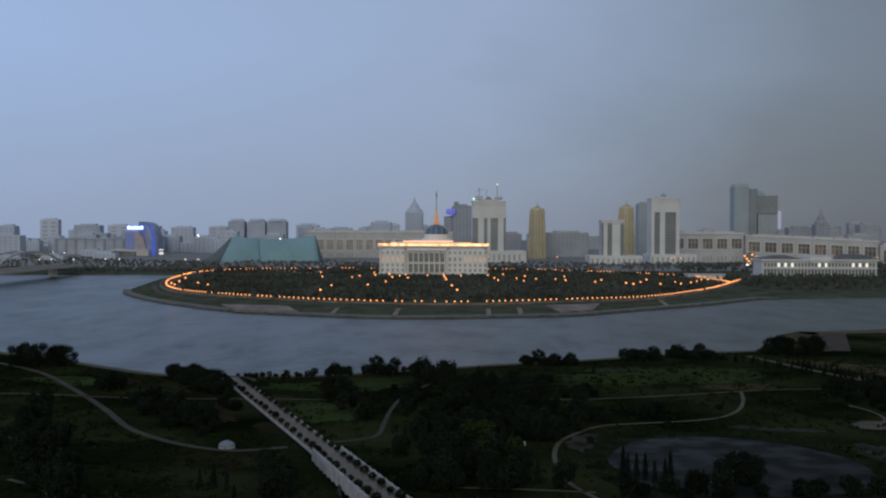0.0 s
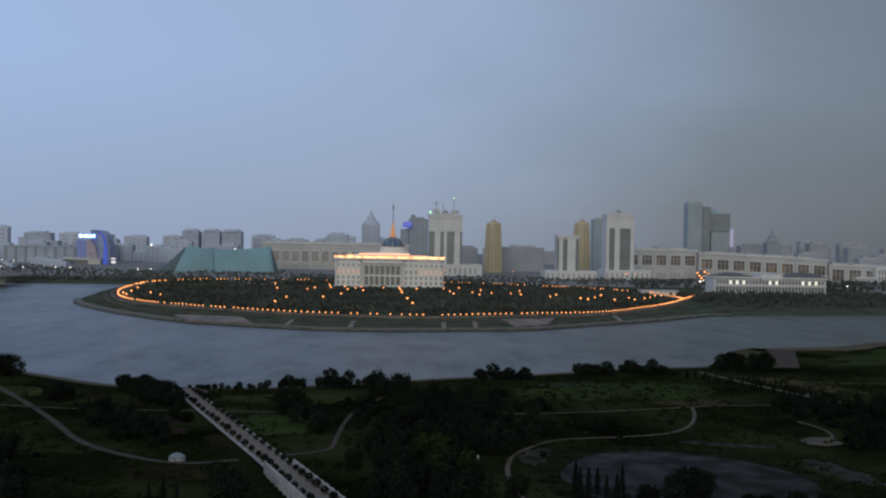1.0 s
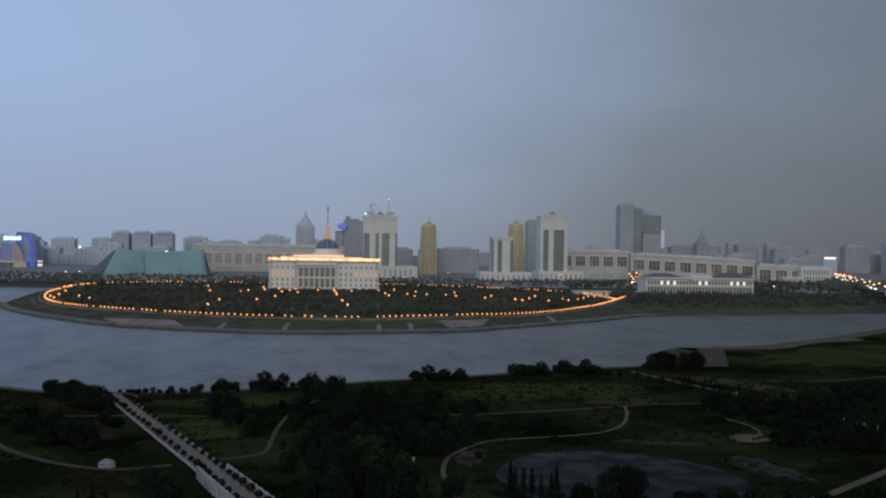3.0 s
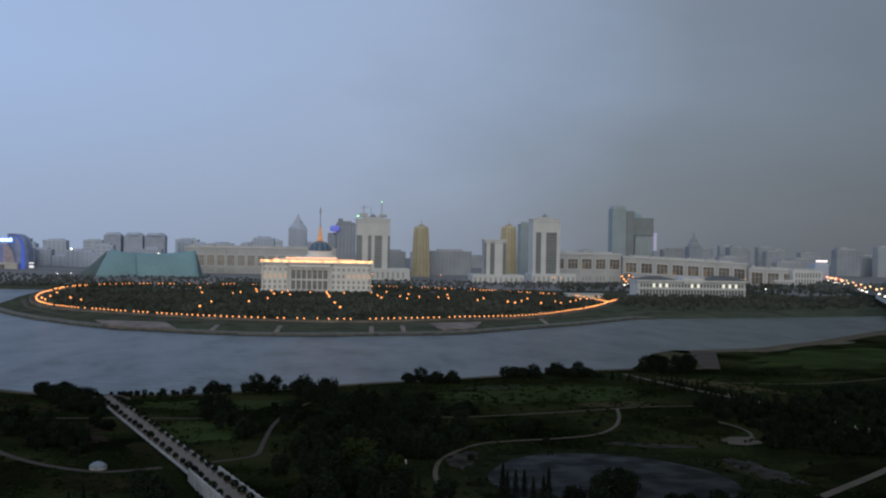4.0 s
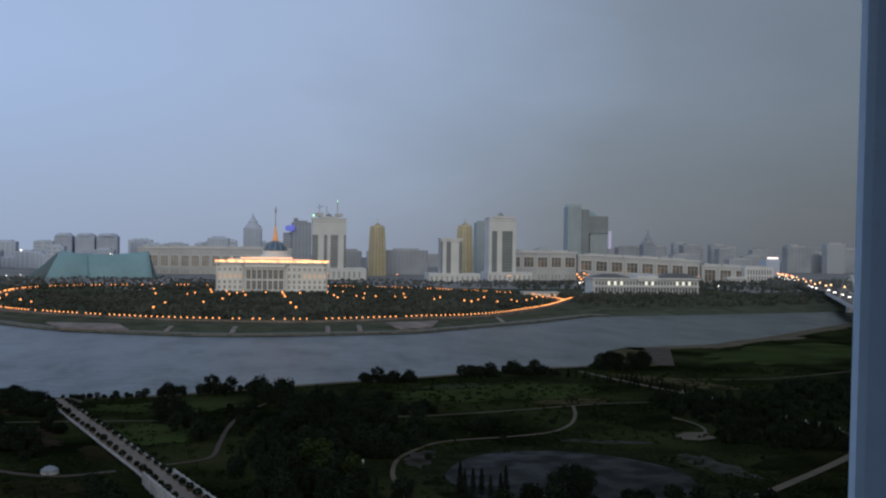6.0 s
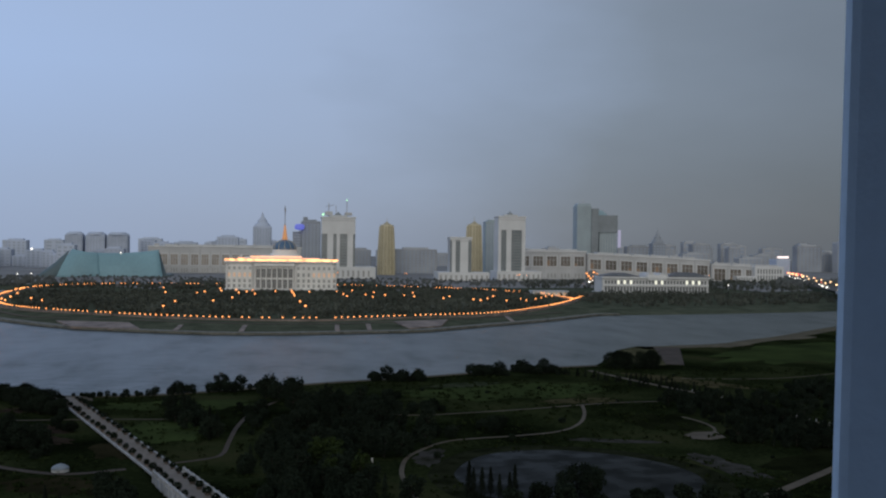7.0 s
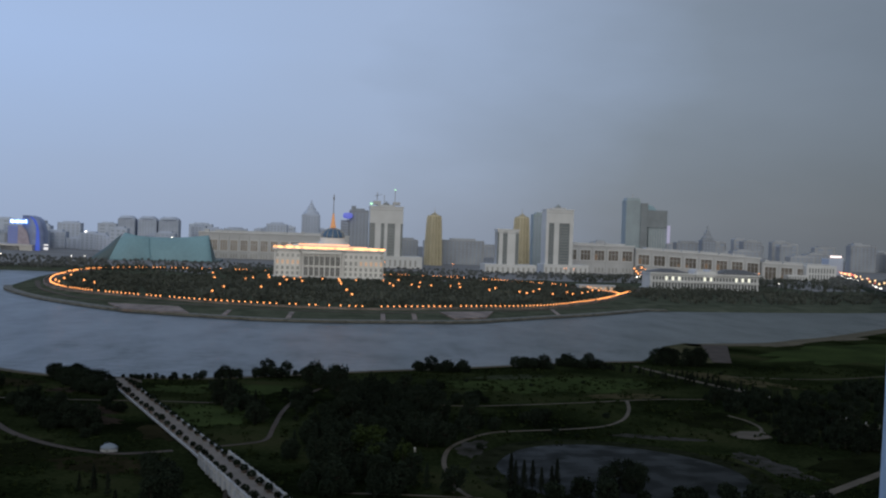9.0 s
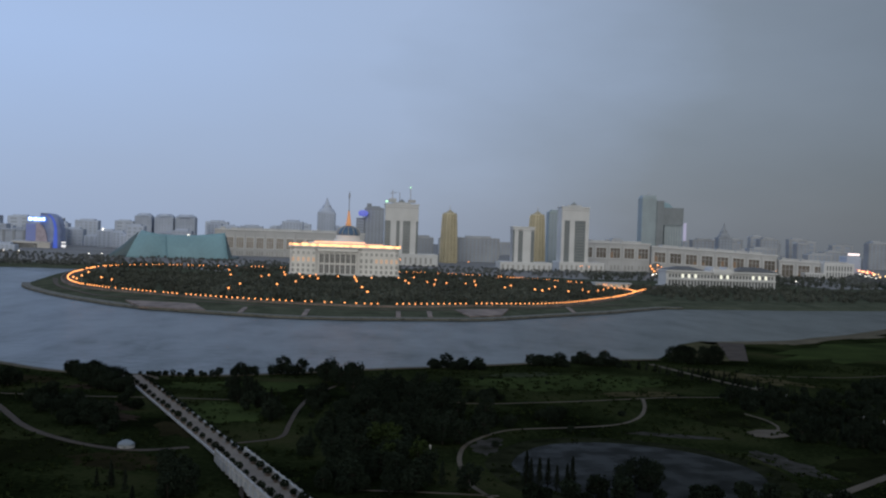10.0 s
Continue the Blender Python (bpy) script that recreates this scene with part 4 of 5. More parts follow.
for name, pts in (("river_terrace", [(-134, 612), (-90, 590), (-80, 562), (-118, 576)]), ("river_terrace", [(60, 594), (95, 614), (86, 580), (66, 566)])):
    zz = [land(*p) for p in pts]
    setting(name, Mesh().loft([[(x, y, z + d) for (x, y), z in zip(pts, zz)] for d in (-0.5, 0.7)]), PAVING, "pinkish paved river terrace on the grassy bank", category="terrace")
for x, y in ((-25, 556), (-95, 572), (26, 560), (44, 566), (-60, 560), (140, 636)):
    setting("boat_step", Mesh().beam([(x, y + 18, land(x, y + 18) + 0.1), (x - 1, y - 8, land(x, y - 8) + 0.1)], 2.6, 0.4), PAVING, "pale paved steps down to the water", category="steps")
shore_line = curve_through([(x, y + 3, 0) for x, y in FAR if -245 < x < 240], 5)
setting("stone_embankment", Mesh().beam([(p.x, p.y, -0.15) for p in shore_line], 8, 1.1), mat("riprap", (0.125, 0.125, 0.115), 0.95, 0.25, 0.65, 1.2, 0.6, tint=(0.045, 0.05, 0.042)), "grey stone embankment round the peninsula", category="embankment")
setting("riverside_road", strip([(-228, 800), (-205, 728), (-180, 680), (-150, 640), (-90, 606), (-43, 586), (0, 580), (50, 592), (95, 618), (140, 655), (190, 700)], 4, 0.08, 0.12), PATHM, "pale riverside footpath", category="footpath")


# ---- trees ----
def leaves(rs, n, centre, radii, size, flat=0.5):
    """Random leaf clumps as small tilted quads filling a rough ellipsoid."""
    d = rs.normal(size=(n, 3))
    d /= np.linalg.norm(d, axis=1, keepdims=True)
    q = rs.uniform(0.45, 1.0, (n, 1)) ** 0.6
    lump = 1 + 0.22 * np.sin(d[:, :1] * 5 + 1) * np.cos(d[:, 1:2] * 4 + d[:, 2:] * 5)
    c = np.array(centre) + d * q * lump * np.array(radii)
    a = rs.normal(size=(n, 3))
    a /= np.linalg.norm(a, axis=1, keepdims=True)
    b = np.cross(a, rs.normal(size=(n, 3)))
    b /= np.linalg.norm(b, axis=1, keepdims=True) + 1e-9
    s = rs.uniform(0.6, 1.3, (n, 1)) * size
    return np.stack([c - a * s, c - b * s * 0.6, c + a * s, c + b * s * 0.6], 1)


def leaf_mesh(name, quads, material):
    v = quads.reshape(-1, 3)
    me = bpy.data.meshes.new(name)
    me.from_pydata(v.tolist(), [], np.arange(len(v)).reshape(-1, 4).tolist())
    me.materials.append(material)
    return me


def broadleaf(seed, h, w, material, label, n=1000, low=0.1):
    rs = np.random.RandomState(seed)
    t = thing("tree", label, "tree", group="park trees")
    lean = rs.uniform(-0.04, 0.04, 2) * h
    trunk = Mesh().tube([(0, 0, -0.2), (lean[0] * 0.3, lean[1] * 0.3, h * 0.3), (lean[0], lean[1], h * 0.75)], [h * 0.028, h * 0.02, h * 0.006], 7)
    for k in range(6):
        a = k * 1.05 + rs.uniform(0, 0.5)
        z = h * rs.uniform(0.25, 0.5)
        trunk.tube([(lean[0] * 0.4, lean[1] * 0.4, z), (w * 0.25 * math.cos(a), w * 0.25 * math.sin(a), z + h * 0.12), (w * 0.42 * math.cos(a), w * 0.42 * math.sin(a), z + h * 0.25)], [h * 0.012, h * 0.008, h * 0.003], 5)
    part("trunk", trunk, BARK, t)
    quads = [leaves(rs, n // 3, (lean[0], lean[1], h * (low + (1 - low) / 2)), (w * 0.42, w * 0.42, h * (1 - low) / 2), 0.42)]
    for k in range(7):
        a, z = rs.uniform(0, 6.283), h * rs.uniform(low + 0.1, 0.82)
        r = w * rs.uniform(0.16, 0.26)
        quads.append(leaves(rs, n * 2 // 21, (w * 0.32 * math.cos(a), w * 0.32 * math.sin(a), z), (r, r, r * 0.9), 0.36))
    part("crown", leaf_mesh("crown", np.concatenate(quads), material), material, t)
    return t


def conifer(seed, h, w, label, n=520):
    rs = np.random.RandomState(seed)
    t = thing("conifer", label, "tree", group="park conifers")
    trunk = Mesh().tube([(0, 0, -0.2), (0, 0, h * 0.95)], [h * 0.02, 0.02], 6)
    z = rs.uniform(0.08, 1.0, n) ** 0.9
    a = rs.uniform(0, 6.283, n)
    rad = w / 2 * (1 - z) ** 0.75 * rs.uniform(0.35, 1.05, n) * (1 + 0.15 * np.sin(z * 40))
    c = np.stack([rad * np.cos(a), rad * np.sin(a), z * h], 1)
    out = np.stack([np.cos(a), np.sin(a), np.full(n, -0.45)], 1)
    side = np.stack([-np.sin(a), np.cos(a), rs.uniform(-0.2, 0.2, n)], 1)
    s = rs.uniform(0.25, 0.5, (n, 1)) * (0.5 + w * 0.12)
    part("trunk", trunk, BARK, t)
    part("crown", leaf_mesh("crown", np.stack([c - out * s, c - side * s * 0.5, c + out * s, c + side * s * 0.5], 1), PINE), PINE, t)
    return t


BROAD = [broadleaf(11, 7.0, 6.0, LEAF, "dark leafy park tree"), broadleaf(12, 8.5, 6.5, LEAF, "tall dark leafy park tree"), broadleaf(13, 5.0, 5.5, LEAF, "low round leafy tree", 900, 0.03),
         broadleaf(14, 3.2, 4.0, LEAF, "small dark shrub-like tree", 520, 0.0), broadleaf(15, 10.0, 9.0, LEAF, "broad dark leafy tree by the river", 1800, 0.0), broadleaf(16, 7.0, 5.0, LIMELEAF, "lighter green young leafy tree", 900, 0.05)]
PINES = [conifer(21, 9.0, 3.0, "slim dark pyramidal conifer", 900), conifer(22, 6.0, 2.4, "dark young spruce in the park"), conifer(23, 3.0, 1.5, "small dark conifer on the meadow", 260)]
placed = set()


def plant(proto_list, i, x, y, size=1.0):
    o = proto_list[i]
    m = pose(x, y, land(x, y) - 0.05, 0, 0, rnd.uniform(0, 360))
    if o.name not in placed:
        placed.add(o.name)
        o.matrix_basis = m @ Matrix.Diagonal((size, size, size, 1))
        return
    c = copy_thing(o, m)
    c.scale = (size, size, size * rnd.uniform(0.9, 1.1))


def inside(x, y, poly):
    hit = False
    for (x0, y0), (x1, y1) in zip(poly, poly[1:] + poly[:1]):
        if (y0 > y) != (y1 > y) and x < (x1 - x0) * (y - y0) / (y1 - y0) + x0:
            hit = not hit
    return hit


def grove(poly, n, kinds, size=(0.7, 1.15), keep=(), joined=""):
    """Plants n trees inside a plan outline; joined: a label, for one body of trees that cannot be told apart."""
    if joined:
        parts_ = {"crown": [[], []], "trunk": [[], []]}
    xs_, ys_ = [p[0] for p in poly], [p[1] for p in poly]
    made = 0
    for _ in range(n * 30):
        x, y = rnd.uniform(min(xs_), max(xs_)), rnd.uniform(min(ys_), max(ys_))
        if inside(x, y, poly) and not any(inside(x, y, k_) for k_ in keep):
            lst, i = kinds[rnd.randrange(len(kinds))]
            if joined:
                m = pose(x, y, land(x, y) - 0.05, 0, 0, rnd.uniform(0, 360)) @ Matrix.Scale(rnd.uniform(*size), 4)
                for c in lst[i].children:
                    vs, fs = parts_[c.name.split(".")[0]]
                    k_ = len(vs)
                    vs += [tuple(m @ v.co) for v in c.data.vertices]
                    fs += [tuple(k_ + q for q in p_.vertices) for p_ in c.data.polygons]
            else:
                plant(lst, i, x, y, rnd.uniform(*size))
            made += 1
            if made >= n:
                break
    if joined:
        t_ = thing("grove", joined, "trees", kind="stuff")
        for name, (vs, fs) in parts_.items():
            me = bpy.data.meshes.new(name)
            me.from_pydata(vs, [], fs)
            me.materials.append(LEAF if name == "crown" else BARK)
            part(name, me, LEAF, t_)


D1, D2, D3, SH, BIG, LIME = [(BROAD, i) for i in range(6)]
P1, P2, P3 = [(PINES, i) for i in range(3)]
POND = [(32, 200), (33, 207), (37, 216), (43, 223.5), (52, 227.5), (62, 227), (71, 222.5), (79, 214.5), (83.5, 205), (84, 195), (80, 183), (70, 176), (55, 174), (40, 178), (34, 188)]
grove([(-2, 281), (7, 304), (20, 300), (25, 270), (28, 253), (47, 246), (37, 235.5), (-6, 235), (-5, 244)], 150, [D1, D2, D1, D3, P2, SH], (0.45, 0.8), joined="dense dark wood of leafy park trees")
grove([(-6, 235), (37, 235), (27, 229), (20.5, 208), (18, 178), (-6, 176), (-9, 214)], 95, [D1, D2, D1, D3, P2], (0.5, 0.85), ([(13, 219), (21, 219), (21, 192), (12, 192)],), joined="dense dark wood of leafy trees beside the pond")
grove([(2, 215), (14, 214), (14, 196), (4, 196)], 7, [LIME], (0.7, 1.0))
grove([(-67, 299), (-64.5, 300), (-55, 270), (-51, 258), (-54, 256), (-60, 270)], 24, [D3, SH, D3, P3], (0.35, 0.62))
grove([(-11, 290), (-6, 292), (-7, 262), (-9, 240), (-12, 238), (-11, 262)], 14, [D3, SH, D1], (0.4, 0.65))
grove([(-35, 300), (-31, 303), (-28, 290), (-17, 258), (-14, 246), (-16, 235), (-24, 255), (-32, 276)], 46, [P2, P2, D1, P1, D3], (0.45, 0.75))
grove([(-103, 297), (-94, 297), (-93, 289), (-99, 289)], 9, [D1, D1, D3], (0.65, 0.85))
grove([(-112, 272), (-100, 266), (-84, 232), (-78, 200), (-86, 195), (-100, 238)], 36, [D1, P2, D3], (0.5, 0.8), joined="dark clump of leafy park trees")
grove([(-85, 274), (-79, 275), (-58, 250), (-51, 230), (-54, 224), (-62, 233), (-76, 254)], 64, [D1, D3, P2, D3], (0.42, 0.68), joined="dark thicket of low trees beside the path")
grove([(-79, 185), (-79, 209), (-66, 185), (-61, 167), (-69, 167)], 22, [D1, D3, P2], (0.5, 0.85), joined="dark clump of tall park trees")
grove([(-88, 320), (-80, 316), (-64, 292), (-59, 280), (-67, 283)], 30, [D1, D3, D3], (0.42, 0.7))
grove([(112, 295), (131, 305), (137, 258), (141, 226), (137, 220), (117, 221), (106, 232), (114, 255), (110, 274)], 170, [D1, D3, P2, SH], (0.4, 0.75), joined="dense dark strip of leafy park trees")
grove([(107, 295), (120, 304), (127, 296), (141, 292), (144, 263), (152, 243), (196, 312), (181, 320), (160, 308), (138, 303)], 150, [D1, D3, P2, SH, D3], (0.35, 0.62), ([(136, 300), (143, 300), (151, 240), (139, 240)],), joined="dark low thicket above the bollard path")
grove([(163, 323), (200, 321), (178, 285), (160, 292)], 34, [D1, D3, SH], (0.5, 0.9), joined="dark low trees on the far meadow")
grove([(-36, 195), (-33, 206), (-27, 180), (-26, 167), (-33, 167)], 10, [D1, D3], (0.5, 0.8))
grove([(-45, 182), (-38, 186), (-34, 167), (-41, 167)], 8, [P2, P3], (0.4, 0.7))
grove([(20, 306), (31, 311), (40, 299), (43, 279), (28, 279)], 22, [SH, D3], (0.5, 0.8), ([(28, 284), (33, 310), (38, 310), (36, 284)],))
grove([(49, 258), (56, 262), (52, 248), (45, 245)], 8, [SH, D3], (0.5, 0.8))
grove([(123, 380), (124, 386), (131, 385), (132, 379)], 9, [BIG], (0.58, 0.72))
grove([(136, 381), (137, 387), (143, 386), (144, 381)], 8, [BIG], (0.56, 0.7))
grove([(-145, 342), (-144, 347), (-137, 347), (-137, 342)], 5, [BIG], (0.6, 0.72))
grove([(-132, 340), (-132, 345), (-126, 343), (-126, 338)], 5, [BIG], (0.6, 0.72))
grove([(-87, 317), (-76, 317), (-67, 305), (-63, 296), (-69, 296), (-82, 308)], 17, [BIG], (0.36, 0.52))
for x0, x1, y, n, q in ((-63, -54, 316, 5, 0.34), (-50, -44, 318, 4, 0.36), (-37, -29, 322, 5, 0.6), (-26, -14, 326, 6, 0.75), (-11, -6, 327, 4, 0.7), (27, 46, 347, 12, 0.75), (65, 79, 362, 9, 0.85), (83, 90, 370, 5, 0.85), (90, 101, 366, 6, 0.7)):
    for k in range(n):
        plant(BROAD, rnd.choice((2, 2, 3, 0)), x0 + (x1 - x0) * (k + rnd.uniform(0.2, 0.8)) / n, y + rnd.uniform(-2, 2), q * rnd.uniform(0.75, 1.15))
for k in range(15):
    x = -60 + k * 3.4 + rnd.uniform(-1, 1)
    plant(BROAD, rnd.choice((0, 2, 3)), x, lerp_line(NEAR, x) - 6 + rnd.uniform(-1.5, 1), rnd.uniform(0.28, 0.5))
grove([(-9, 312), (-2, 315), (2, 306), (-3, 303)], 9, [D1, D2], (0.7, 0.95))
for k in range(26):
    plant(PINES, 2, 98 + k * 1.25 + rnd.uniform(-1, 1), 368 - k * 2.4 + rnd.uniform(-2, 2), rnd.uniform(0.8, 1.15))
for k in range(20):
    plant(PINES, 2, 120 + k * 0.9, 352 - k * 2.6, rnd.uniform(0.7, 1.1))
for x, y, i, s in ((33.2, 186, 0, 0.72), (33.9, 185, 0, 0.6), (35.4, 184.5, 0, 0.66), (37.2, 185.5, 0, 0.6), (38.4, 183, 0, 0.55), (40.2, 182.6, 0, 0.6), (41.6, 184.5, 0, 0.66)):
    plant(PINES, i, x, y, s)
for x, y, i, s in ((51.5, 186, 4, 0.48), (54.5, 188, 4, 0.6), (57.5, 187, 4, 0.55), (56, 184, 4, 0.5), (47, 183, 2, 0.5), (50, 181, 2, 0.7), (22, 181, 0, 0.8), (45, 178, 2, 0.8)):
    plant(BROAD, i, x, y, s)
for k in range(16):
    plant(BROAD, 3, rnd.uniform(24, 92), rnd.uniform(168, 180), rnd.uniform(0.5, 1.1))
# scattered shrubs on the meadows
for k in range(40):
    x = rnd.uniform(-140, 220)
    y = rnd.uniform(195, lerp_line(NEAR, x) - 12)
    if not inside(x, y, POND) and not (x > 130 and y > 370) and abs(x - (-28 - (y - 211) * 0.39)) > 8:
        plant(BROAD, 3, x, y, rnd.uniform(0.25, 0.6))

PATHS = (([(-153, 349), (-129, 325), (-106, 291), (-87, 260), (-73, 235), (-61, 221), (-50, 213), (-42, 211), (-33, 214.5)], 3.0), ([(-145, 285), (-114, 283), (-92, 278), (-74, 276), (-54, 276)], 1.8), ([(-46, 276), (-28, 274.5)], 1.8),
               ([(-120, 240), (-98, 225), (-88, 218), (-80, 212)], 1.8), ([(-4, 304), (-10, 285), (-13, 264), (-14, 242), (-14.6, 228), (-18, 223), (-25, 219)], 2.4),
               ([(31, 303), (28, 288), (28.3, 279), (37, 277), (52, 280.5), (70, 286), (86, 292), (98, 295.5), (112, 297)], 1.8), ([(86, 292), (82, 276), (76, 260.5), (68, 250), (57, 245), (45, 242), (37.5, 239), (31, 231), (25.7, 221), (23, 208), (22.6, 196), (23.3, 184), (28, 170)], 2.2),
               ([(108, 269), (110, 260), (109.5, 251), (106, 243)], 1.8), ([(80, 173), (89, 180), (100, 189), (122, 208), (141, 226), (170, 254)], 3.6), ([(113, 375), (121, 345), (127, 325), (132, 311)], 3.6),
               ([(132, 311), (137, 290), (140, 267), (144, 247), (144, 230)], 2.2), ([(140, 350), (180, 350), (240, 380)], 1.6), ([(27, 178), (14, 180), (2, 181)], 1.8), ([(-80, 186), (-72, 180), (-66, 172)], 2.2))
path_pts = [q for pts, w in PATHS for q in even(curve_through([(x, y, 0) for x, y in pts], 6), 2.5)]
# low weeds and rank grass over the meadows
tufts = []
tr = np.random.RandomState(17)
while len(tufts) < 4200:
    x, y = tr.uniform(-170, 260), tr.uniform(165, 520)
    if y < lerp_line(NEAR, x) - 9 and not (x > 135 and y > 380) and not inside(x, y, POND) and abs(x + 28 + (y - 211) * 0.39) > 6 and not any((q - Vector((x, y, 0))).length < 2.4 for q in path_pts) and noise.noise((x * 0.03, y * 0.03, 0)) > -0.15:
        r = tr.uniform(0.35, 1.1)
        tufts.append(leaves(tr, 9, (x, y, r * 0.25), (r, r, r * 0.4), r * 0.5))
t = thing("weeds", "dark low weeds and rank grass on the meadow", "weeds", kind="stuff")
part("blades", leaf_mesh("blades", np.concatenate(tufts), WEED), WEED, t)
# white marker posts beside the path
base = None
for k, q in enumerate(even(curve_through([(131, 318, 0), (137, 292, 0), (141, 267, 0), (145, 247, 0), (145.5, 228, 0)], 6), 2.6)):
    m = pose(q.x, q.y, 0)
    if base is None:
        base = thing("bollard", "short pale stone bollard beside the path", "bollard", group="path bollards")
        part("post", Mesh().lathe([(0.2, 0), (0.17, 0.1), (0.14, 0.55), (0.08, 0.65)], n=8), BALUST, base)
        base.matrix_basis = m
    else:
        copy_thing(base, m)

# palace woods: one body of foliage per stretch
rs = np.random.RandomState(8)


def woods(name, poly, n, label, h=(5, 9), size=1.0, clumps=34, material=None):
    quads = []
    xs_, ys_ = [p[0] for p in poly], [p[1] for p in poly]
    trunks = Mesh()
    made = 0
    while made < n:
        x, y = rs.uniform(min(xs_), max(xs_)), rs.uniform(min(ys_), max(ys_))
        if inside(x, y, poly):
            hh, z = rs.uniform(*h) * (0.6 if -250 < x < 240 and y > 800 else 1.0), land(x, y)
            quads.append(leaves(rs, clumps, (x, y, z + hh * 0.55), (hh * 0.42, hh * 0.42, hh * 0.48), size))
            trunks.box(x - 0.15, x + 0.15, y - 0.15, y + 0.15, z - 0.1, z + hh * 0.5)
            made += 1
    q = np.concatenate(quads)
    t = thing(name, label, "woods", kind="stuff")
    part("foliage", leaf_mesh("foliage", q, material or HAZEWOODS), HAZEWOODS, t)
    part("trunks", trunks, material or BARK, t)


ring_in = [(3 + (p.x - 3) * 0.955, 850 + (p.y - 850) * 0.955) for p in ring_line[::6]]
hole = [(-66, 990), (48, 990), (48, 1070), (-66, 1070)]
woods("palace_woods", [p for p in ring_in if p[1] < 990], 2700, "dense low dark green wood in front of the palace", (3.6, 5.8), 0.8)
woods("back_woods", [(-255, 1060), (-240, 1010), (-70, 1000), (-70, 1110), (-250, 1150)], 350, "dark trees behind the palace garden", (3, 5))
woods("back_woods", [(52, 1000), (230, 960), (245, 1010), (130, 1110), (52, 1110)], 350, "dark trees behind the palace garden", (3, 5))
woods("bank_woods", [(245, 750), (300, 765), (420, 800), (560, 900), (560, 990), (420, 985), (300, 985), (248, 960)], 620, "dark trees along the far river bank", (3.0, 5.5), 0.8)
woods("bank_woods", [(-700, 1060), (-455, 1062), (-330, 1075), (-270, 1085), (-270, 1120), (-700, 1120)], 640, "hazy trees along the far river bank", (2.5, 4.5), 1.0, material=HAZELEAF)
woods("city_trees", [(-340, 1130), (240, 1130), (420, 1330), (700, 1330), (700, 1390), (-340, 1385)], 950, "trees along the road before the government buildings", (2.5, 4.5), 1.1, material=HAZELEAF)
woods("city_trees", [(560, 1100), (900, 1100), (1100, 1500), (700, 1400)], 420, "dark trees beside the highway", (6, 10), 1.2, material=HAZELEAF)
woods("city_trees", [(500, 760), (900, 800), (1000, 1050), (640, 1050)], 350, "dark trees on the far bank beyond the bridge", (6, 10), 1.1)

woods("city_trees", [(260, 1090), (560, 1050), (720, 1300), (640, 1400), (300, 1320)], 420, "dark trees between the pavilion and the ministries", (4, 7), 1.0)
woods("city_trees", [(-760, 1160), (-270, 1160), (-340, 1380), (-700, 1700), (-900, 1700)], 900, "hazy trees in the old town streets", (1.6, 3.0), 1.2, material=HAZELEAF)

# ---- park paths ----
for pts, w in PATHS:
    earthy = 2.3 <= w <= 3.3
    setting("footpath", strip(pts, w * (0.58 if w > 2.9 else 0.45)), BROWNPATH if earthy else PATHM, "trodden brown earth path through the park" if earthy else "pale gravel footpath through the dark park")
setting("path_plaza", slab([(97.5, 242), (102, 246), (108, 246), (107, 238), (102, 235.5), (98, 237)], -0.1, 0.06), PATHM, "small pale gravel clearing at a path's end", category="clearing")
setting("sand_strip", slab([(150, 452), (166, 470), (172, 466), (150, 391), (141, 395), (136, 420)], -0.3, 0.06), mat("thin_dry_turf", (0.066, 0.064, 0.040), 0.95, 0.1, 0.5, 1.0, 0.3, tint=(0.028, 0.032, 0.017), spec=0.0), "bare sandy strip beside the ramp", category="ground")
setting("boat_ramp", slab([(171, 462), (184, 463), (158, 392), (151, 394)], -0.3, 0.09), mat("worn_concrete", (0.062, 0.054, 0.049), 0.9, 0.15, 0.35, 1.5, spec=0.05), "broad pale paved ramp down to the river", category="ramp")
shore = [p for p in NEAR if -170 <= p[0] <= 420]
setting("shore_path", Mesh().beam([(p.x, p.y - 3.2, 0.03) for p in curve_through([(x, y, 0) for x, y in shore if x < 125], 5)], 3.4, 0.1), SAND, "pale embankment strip along the river", category="embankment")
setting("sandy_shore", Mesh().beam([(p.x + 3, p.y - 6, -0.02) for p in curve_through([(x, y, 0) for x, y in shore if x > 140], 5)], 11, 0.16), SAND, "bare sandy river shore", category="shore")


def patch(name, x, y, rx, ry, turn, material, label, z=0.03):
    """Irregular bare patch lying on the meadow."""
    pts = []
    for i in range(36):
        a = 2 * math.pi * i / 36
        r = 1 + 0.5 * noise.noise((3 * math.cos(a) + x, 3 * math.sin(a) + y, 0))
        u, v = rx * r * math.cos(a), ry * r * math.sin(a)
        c, s_ = math.cos(radians(turn)), math.sin(radians(turn))
        pts.append((x + u * c - v * s_, y + u * s_ + v * c))
    setting(name, slab(pts, -0.1, z), material, label, category="ground")


MEADOW = mat("mown_meadow", (0.030, 0.045, 0.0165), 0.95, 0.05, 0.5, 0.8, 0.5, tint=(0.017, 0.025, 0.011), spec=0.0)
patch("mown_meadow", -32, 299, 22, 9, 4, MEADOW, "lighter mown meadow near the river", 0.022)
patch("mown_meadow", -30, 258, 12, 14, 20, MEADOW, "lighter mown meadow beside the promenade", 0.022)
patch("mown_meadow", -112, 308, 16, 8, -20, MEADOW, "lighter mown meadow near the river", 0.022)
patch("mown_meadow", 70, 322, 36, 17, 18, MEADOW, "lighter mown meadow near the river", 0.022)
